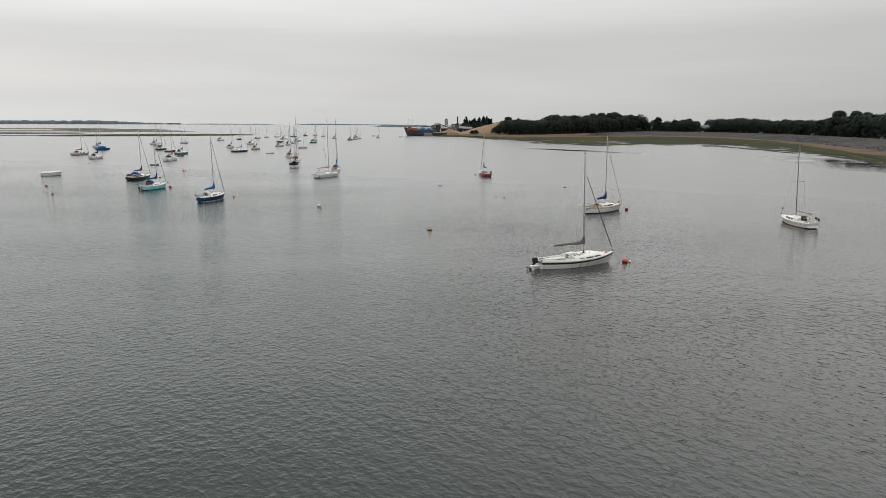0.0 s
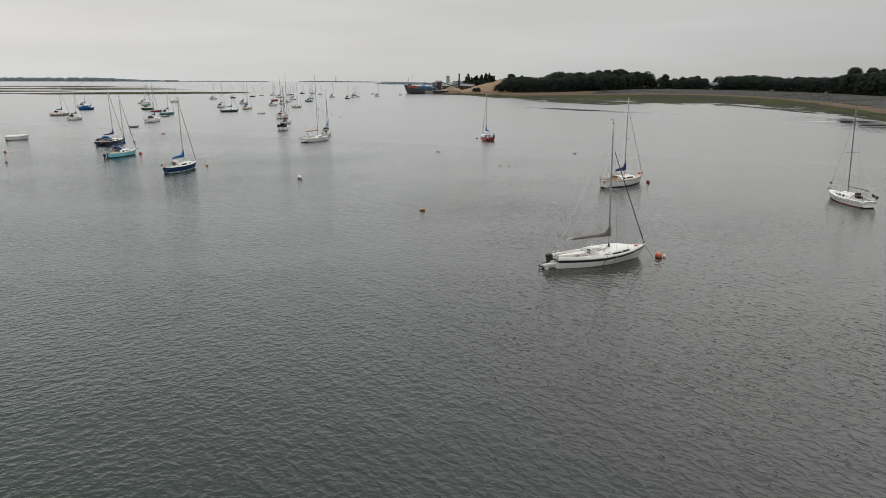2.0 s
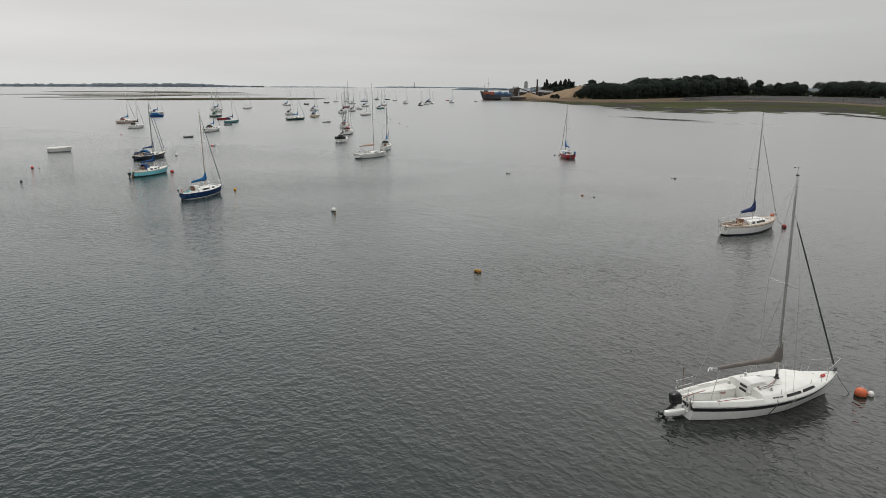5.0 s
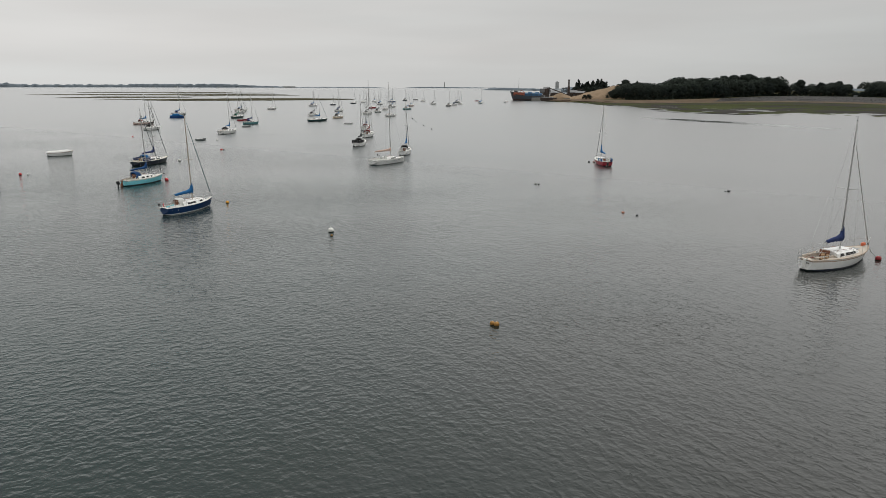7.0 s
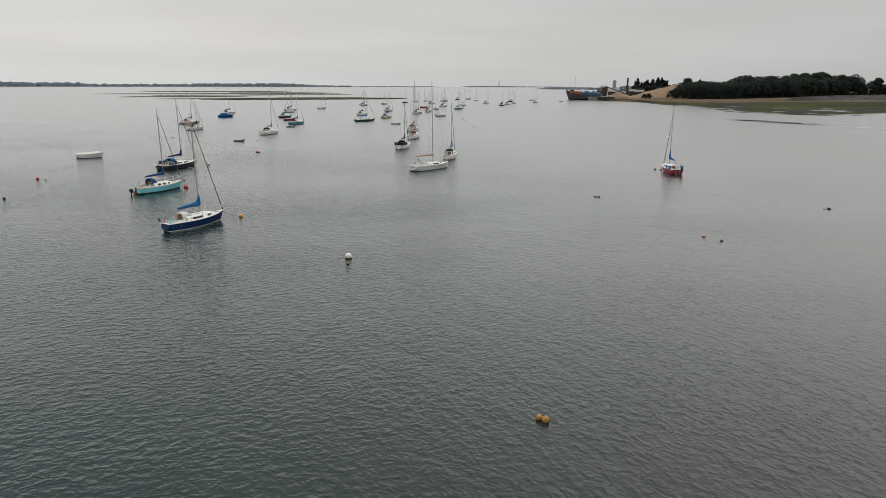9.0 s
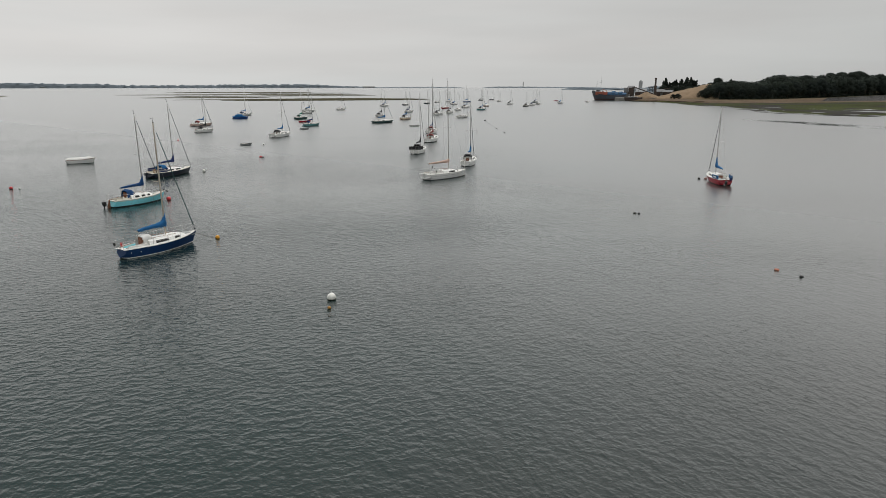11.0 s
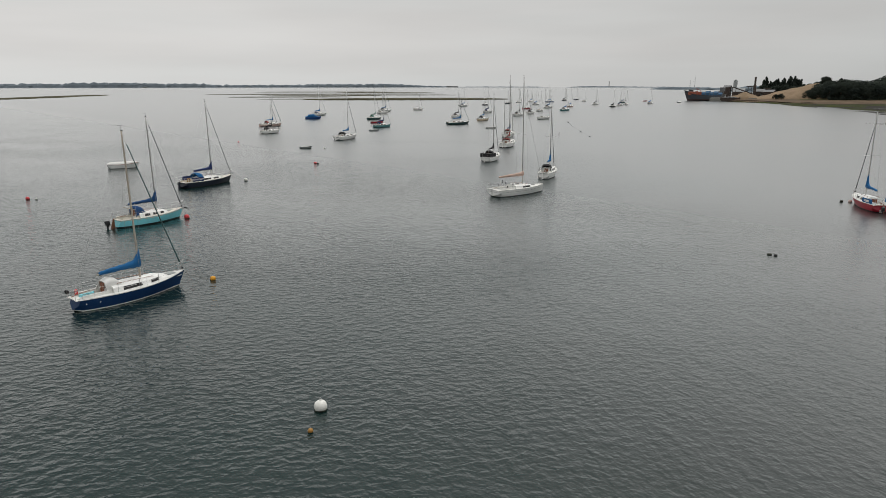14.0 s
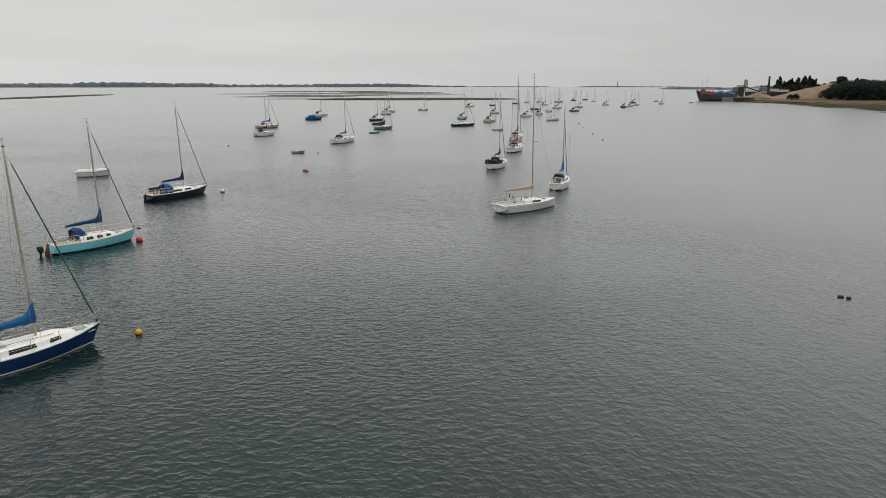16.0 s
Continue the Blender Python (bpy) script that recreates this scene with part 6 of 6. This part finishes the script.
# dark-hulled yacht with its name on the dodgers
root, h = yacht("sailing_yacht", "dark-hulled sailing yacht with blue canopy and lettered dodger", (-75.4, 118.0), 86, L=7.6, free=0.66, mast=9.9, topside=INK, hood=BLUECLOTH, cover=NAVYCLOTH, deck=CREAM, hounds=0.965)
for side in (-1, 1):
    bm = bmesh.new()
    draped(bm, h.deck(1.0, 0.97, side) + Vector((0, 0, 0.56)), h.deck(2.5, 0.97, side) + Vector((0, 0, 0.56)), 0.46, 0.01)
    part("dodger", bm, NAVYCLOTH, root, "dark cockpit dodger with white lettering")
    txt = bpy.data.curves.new("lettering", "FONT")
    txt.body, txt.size, txt.align_x, txt.align_y, txt.extrude = "ERYNGIUM", 0.30, "CENTER", "CENTER", 0.004
    lt = new("lettering_curve", txt)
    me = bpy.data.meshes.new_from_object(lt)
    bpy.data.objects.remove(lt)
    me.materials.append(WHITE)
    ob = new("lettering", me)
    ob.parent = root
    d = h.deck(2.5, 0.97, side) - h.deck(1.0, 0.97, side)
    ang = math.degrees(math.atan2(d.y, d.x))
    c = h.deck(1.75, 0.97, side) + Vector((0, side * 0.075, 0.33))
    ob.matrix_basis = Matrix.Translation(c) @ Matrix.Rotation(radians(ang + (180 if side > 0 else 0)), 4, "Z") @ Matrix.Rotation(radians(90), 4, "X")
bm = bmesh.new()
horseshoe(bm, h.deck(0.45, 0.95, -1) + Vector((0, -0.08, 0.34)), 0.2, 0)
part("lifebuoy", bm, OCHRE, root, "orange horseshoe lifebuoy")

# white racing yacht
root, h = yacht("sailing_yacht", "modern white sailing yacht with peach sail cover", (-40.5, 130.1), 63, L=7.4, free=0.78, mast=12.6, boot=BLACK, boot_h=0.05, cover=PEACHCLOTH, cover_tall=0.06, cover_fat=1.1, boom=0.48, boom_z=0.95, genoa=None, cabin_h=0.36, windows=((0.50, 0.655),), pane=(0.18, 0.8), tr=0.9, washboard=WHITE, rudder=False, overhang=0.015, spring=0.12, stripe=GREYHULL, stripe_z=0.22, stripe_h=0.025,
      cabin=(0.36, 0.74), mast_at=0.58)
bm = bmesh.new()
fender(bm, (1.6, 0.2, 1.55), 0.05, 0.35)
part("hanging_block", bm, BLACK, root)
for x, y, z in ((1.5, 0.75, 0.98), (1.5, -0.75, 0.98), (2.4, 0.62, 1.18), (2.4, -0.62, 1.18)):
    bm = bmesh.new()
    lathe(bm, [(0.08, 0), (0.085, 0.04), (0.05, 0.07), (0.05, 0.12), (0.085, 0.16), (0.02, 0.18)], 10, (x, y, z))
    part("deck_winch", bm, BLACK, root, "black deck winch")
for x, y in ((3.6, 0.2), (5.75, 0.0)):
    bm = bmesh.new()
    box(bm, (x, y, h.zs(x / 7.4) + (0.42 if x < 5 else 0.10)), (0.42, 0.42, 0.05), bevel=0.02)
    part("deck_hatch", bm, WINDOW, root, "smoked deck hatch")
bm = bmesh.new()
tube(bm, [(-0.25, -0.35, 0.15), (-0.22, -0.35, 0.95), (0.05, -0.35, 0.95)], 0.02, 6)
tube(bm, [(-0.25, -0.15, 0.15), (-0.22, -0.15, 0.95), (0.05, -0.15, 0.95)], 0.02, 6)
for z in (0.25, 0.5, 0.75):
    tube(bm, [(-0.24, -0.35, z), (-0.24, -0.15, z)], 0.015, 5)
part("boarding_ladder", bm, STEEL, root)

root, h = yacht("sailing_yacht", "white sailing yacht with blue sail cover and teak washboard", (-40.6, 146.0), 97, hood=BLACKCLOTH, L=6.6, free=0.78, mast=9.5, cover=BLUECLOTH, boom=0.24, cover_tall=0.75, cabin_h=0.5)
root, h = yacht("sailing_yacht", "white sailing yacht with black canopy over its cockpit", (-55.6, 160.3), 96, L=6.9, free=0.75, mast=10.4, hood=BLACKCLOTH, cover=BLACKCLOTH)
for side in (1, -1):
    bm = bmesh.new()
    draped(bm, h.deck(0.1, 0.95, side) + Vector((0, 0, 0.62)), h.deck(2.4, 0.97, side) + Vector((0, 0, 0.62)), 0.55, 0.02)
    part("dodger", bm, BLACKCLOTH, root, "black cockpit dodger")
bm = bmesh.new()
draped(bm, (0.0, 0.8, 1.4), (0.0, -0.8, 1.4), 0.55, 0.02)
part("dodger", bm, BLACKCLOTH, root, "black stern dodger")
yacht("sailing_yacht", "white ketch with red wheelhouse cloths", (-63.2, 184.6), 98, L=8.0, free=0.85, mast=13.4, boot=BLACK, boot_h=0.15, hood=REDCLOTH, cover=REDCLOTH, ketch=True, genoa=GENOA_PALE, boom=0.3)
yacht("sailing_yacht", "white sailing yacht with red cockpit cloths", (-73.6, 209.5), 98, L=7.6, free=0.85, mast=12, hood=REDCLOTH, cover=NAVYCLOTH, genoa=GENOA_PALE)
yacht("sailing_yacht", "white sailing yacht with dark hood and blue sail cover", (-103, 183.6), 92, L=8.2, free=0.8, mast=10.7, hood=BLACKCLOTH, cover=BLUECLOTH, boom=0.28)

# blue-canopied motor boat
root = tagged(new("motor_boat"), "bright blue motor boat under a blue canvas canopy", "motor boat", "moored boats")
root.matrix_world = pose(-172.6, 256.0, 0, 0, 0, 42)
h = Hull(5.8, 2.2, 0.75, 0.85)
bm = bmesh.new()
for side in (1, -1):
    loft(bm, [[h.at(i / 10, z, side) for z in (-0.3, 0.0, 0.4, h.zs(i / 10))] for i in range(11)], closed=False, cap=False)
loft(bm, [[(5.8 * i / 10, s * h.hb(i / 10), h.zs(i / 10)) for s in (1, -1)] for i in range(11)], closed=False, cap=False)
bm.faces.new([bm.verts.new(h.at(0, z, s)) for z, s in ((-0.3, 1), (-0.3, -1), (h.zs(0), -1), (h.zs(0), 1))])
part("hull", bm, BLUEHULL, root)
bm = bmesh.new()
loft(bm, [[(x, w * math.copysign(abs(math.cos(a)) ** 0.5, math.cos(a)), 0.7 + z * abs(math.sin(a)) ** 0.8) for a in [math.pi * q / 10 for q in range(11)]] for x, w, z in ((0.1, 0.9, 0.25), (0.9, 0.95, 0.35), (1.3, 0.95, 0.95), (3.3, 0.92, 1.0), (3.9, 0.85, 0.5), (4.9, 0.5, 0.15))])
part("canopy", bm, BLUECLOTH, root, "blue canvas canopy")

# the farther moorings: place on the water, width seen across the line of sight, hull, hood or cover, mast height
FAR_WEST = [
    (-152.4, 215.9, 7.6, PINK, REDCLOTH, 9.5), (-131.3, 192.8, 5.6, WHITE, BLACKCLOTH, 8.5), (-187.5, 281.8, 7.4, WHITE, NAVYCLOTH, 12.0), (-148.1, 264.1, 6.4, GREEN, GREENCLOTH, 10.5),
    (-120.5, 227.7, 4.4, FADEDTEAL, NAVYCLOTH, 9.5), (-185.7, 327.5, 7.0, WHITE, BLACKCLOTH, 12.0), (-173.3, 307.2, 5.6, WHITE, None, 10.0), (-182.6, 352.5, 5.6, WHITE, None, 9.0),
    (-108.3, 252.3, 8.8, GREEN, None, 9.0), (-129.6, 292.3, 5.0, WHITE, BLACKCLOTH, 11.0), (-190.3, 417.2, 7.2, WHITE, NAVYCLOTH, 11.5), (-111.0, 276.1, 5.2, YELLOWHULL, BLACKCLOTH, 9.5),
]
FAR_NORTH = [
    (-138.4, 338.9, 5.2, WHITE, NAVYCLOTH, 11.0), (-188.3, 442.7, 5.0, INK, None, 9.0), (-190.8, 483.6, 5.5, INK, None, 9.0), (-114.3, 315.9, 5.4, WHITE, BLACKCLOTH, 11.5),
    (-195.5, 513.7, 5.2, WHITE, None, 10.0), (-141.0, 392.1, 5.6, RED, None, 10.5), (-117.3, 337.3, 4.6, WHITE, BLACKCLOTH, 9.0), (-193.7, 532.6, 5.4, WHITE, None, 9.0),
    (-165.0, 468.2, 6.4, WHITE, NAVYCLOTH, 12.5), (-137.0, 413.2, 6.1, WHITE, BLACKCLOTH, 12.5), (-181.3, 539.0, 7.5, BLUEHULL, None, 10.0), (-96.3, 296.6, 6.2, WHITE, None, 10.5),
    (-124.5, 367.8, 4.8, WHITE, None, 9.0), (-116.4, 379.9, 6.0, FADEDTEAL, BLACKCLOTH, 10.5), (-132.3, 436.6, 4.8, PINK, None, 11.5), (-189.5, 596.3, 5.2, INK, BLACKCLOTH, 9.0),
    (-187.4, 620.9, 5.8, INK, None, 12.5), (-164.3, 566.9, 5.0, WHITE, None, 9.5), (-132.0, 485.6, 5.0, WHITE, BLACKCLOTH, 12.0), (-110.9, 448.0, 5.2, BLACK, BLACKCLOTH, 10.0),
    (-112.8, 470.0, 5.0, WHITE, NAVYCLOTH, 10.5), (-130.3, 547.7, 5.4, GREEN, NAVYCLOTH, 12.5), (-114.9, 494.6, 4.6, WHITE, None, 10.0), (-107.2, 527.4, 5.1, WHITE, BLUECLOTH, 12.0),
]
LOOKS = {"white_gelcoat": "white", "faded_pink_gelcoat": "faded pink", "dark_green_gelcoat": "dark green", "faded_teal_gelcoat": "faded teal", "pale_yellow_gelcoat": "pale yellow", "dark_hull_paint": "dark navy", "red_gelcoat": "red",
         "bright_blue_paint": "blue", "black_paint": "black"}
rng = random.Random(5)
for x, y, wide, colour, cloth, tall in FAR_WEST + FAR_NORTH:
    sight = math.degrees(math.atan2(y - 73, x + 14))
    head = rng.uniform(62, 84)
    th = radians(sight - head)
    L = min(9.5, max(5.6, wide / (abs(math.sin(th)) + 0.32 * abs(math.cos(th)))))
    hx, hy = math.cos(radians(head)), math.sin(radians(head))
    words = LOOKS[colour.name] + " sailing yacht" + (" with " + cloth.name.split("_")[0] + " canvas hood" if cloth else " with bare boom") + ", on its mooring"
    yacht("sailing_yacht", words, (x - hx * L / 2, y - hy * L / 2 + 0.6), head, L=L, free=0.72, mast=tall, topside=colour, hood=cloth, cover=cloth if rng.random() < 0.7 else BLUECLOTH, detail=1 if y < 400 else 0, mast_at=rng.uniform(0.55, 0.62), rails="ends" if y < 400 else False,
          genoa=rng.choice((GENOA, GENOA_PALE, GENOA_GREEN)))

# ---- dinghies ----
tender("small white boat under a cloth cover on its mooring", (-100.4, 126.2), 46, 4.2, WHITE, covered=True)
tender("grey tender lying empty at a mooring", (-97.2, 164.8), 22, 2.4, GREYHULL)
tender("grey rowing tender at a mooring", (-114.8, 213.3), 30, 2.6, GREYHULL)
tender("white rowing dinghy at a mooring", (-92, 238.2), 22, 3.0, WHITE)
tender("red and white dinghy at a mooring", (-136, 244.6), 40, 4.2, RED)

# ---- buoys ----
buoy("large orange mooring buoy beside a white yacht", (11.1, 48.1), 0.24, ORANGE)
buoy("small white pick-up buoy", (11.52, 48.2), 0.125, WHITEBUOY, 1.1, weed=False)
buoy("dark red mooring buoy", (17.08, 84.2), 0.21, DARKRED)
buoy("weathered yellow mooring buoy with weed", (-7.4, 63.0), 0.15, OCHRE)
buoy("smaller weathered yellow buoy", (-7.66, 63.1), 0.13, OCHRE)
buoy("large white mooring buoy", (-25.62, 82.1), 0.25, WHITEBUOY)
buoy("small orange can buoy", (-24.87, 80.6), 0.10, OCHRE)
buoy("yellow mooring buoy beside a navy yacht", (-42.47, 92.45), 0.17, YELLOW)
buoy("red mooring buoy beside a turquoise yacht", (-60.0, 105.6), 0.24, REDBUOY)
buoy("small white mooring buoy", (-73.3, 126.4), 0.24, WHITEBUOY)
buoy("faded orange-red float on the water", (-1.2, 98.6), 0.16, FADEDRED, 0.5)
# the weedy and black pair is added in place of a water bird
buoy("dark weedy float in place of a water bird", (-12.3, 116.2), 0.17, WEED, 0.5)
buoy("black float of the same bird stand-in", (-11.9, 116.1), 0.13, BLACK, 0.7)
buoy("small dark float on the water", (0.15, 97.4), 0.13, BLACK, 0.6)
# this dark float is another bird stand-in
buoy("dark float in place of a bird near the shore moorings", (11.1, 116.7), 0.19, BLACK, 0.6)
buoy("low grey float beside a dark one", (10.72, 116.75), 0.15, GREYHULL, 0.35)
buoy("dark float among the far moorings", (-56.8, 221.3), 0.18, BLACK, 0.8)
buoy("small dark float far out", (-81.4, 279.7), 0.28, BLACK, 0.7)
buoy("small grey float far out", (-74.9, 263.3), 0.2, GREYHULL, 0.7)
buoy("dark round float far out", (-64.1, 237.6), 0.19, WEED, 0.8)
buoy("black float beside a red one", (-77.4, 145.8), 0.18, BLACK, 0.7)
buoy("small dark mooring buoy afloat", (-72.8, 91.9), 0.15, BLACK)
buoy("small white float by a tender", (-92.7, 166.7), 0.18, WHITEBUOY)
buoy("red float among the moorings", (-78.0, 145.9), 0.25, REDBUOY, 0.7)
buoy("small red mooring buoy afloat", (-83.2, 104.6), 0.2, REDBUOY)

for pts, words in ((((10.1, 48.2, 0.88), (10.4, 48.22, 0.42), (10.75, 48.22, -0.02)), "slack mooring rope from a bow to an orange buoy"),
                   (((16.4, 84.5, 0.98), (16.6, 84.4, 0.55), (16.92, 84.25, 0.2)), "mooring rope from a bow to a red buoy"),
                   (((-43.35, 90.75, 0.8), (-43.1, 91.7, 0.35), (-42.65, 92.25, 0.08)), "thin mooring rope from a navy bow"),
                   (((-61.15, 105.85, 0.85), (-60.9, 105.9, 0.5), (-60.2, 105.65, 0.15)), "mooring rope from a turquoise bow"),
                   (((-75.3, 125.6, 0.85), (-74.6, 125.9, 0.4), (-73.6, 126.3, 0.05)), "mooring rope from a dark bow to a white buoy")):
    rope_thing(words, pts, 0.016)

bm = bmesh.new()
tube(bm, [(-62.7, 216.3, -0.5), (-62.7, 216.3, 1.2)], 0.05, 8, 0.035)
tagged(part("marker_post", bm, RUST), "thin dark marker post standing in the water", "post")
buoy("small faded orange buoy by a red bow", (-6.3, 144.7), 0.19, PINK)
buoy("small dark buoy by a red bow", (-7.1, 144.5), 0.16, WEED)
buoy("tiny white float beside a red buoy", (-82.3, 105.0), 0.12, WHITEBUOY)
tender("small white motor boat under a cover far out", (-95.8, 565.7), 80, 6.0, WHITE, covered=True)
buoy("small pink float among the moorings", (-118.0, 169.4), 0.2, REDBUOY, 0.7)
tender("dark rowing dinghy far out on the water", (-127.3, 598.6), 60, 4.4, RED)
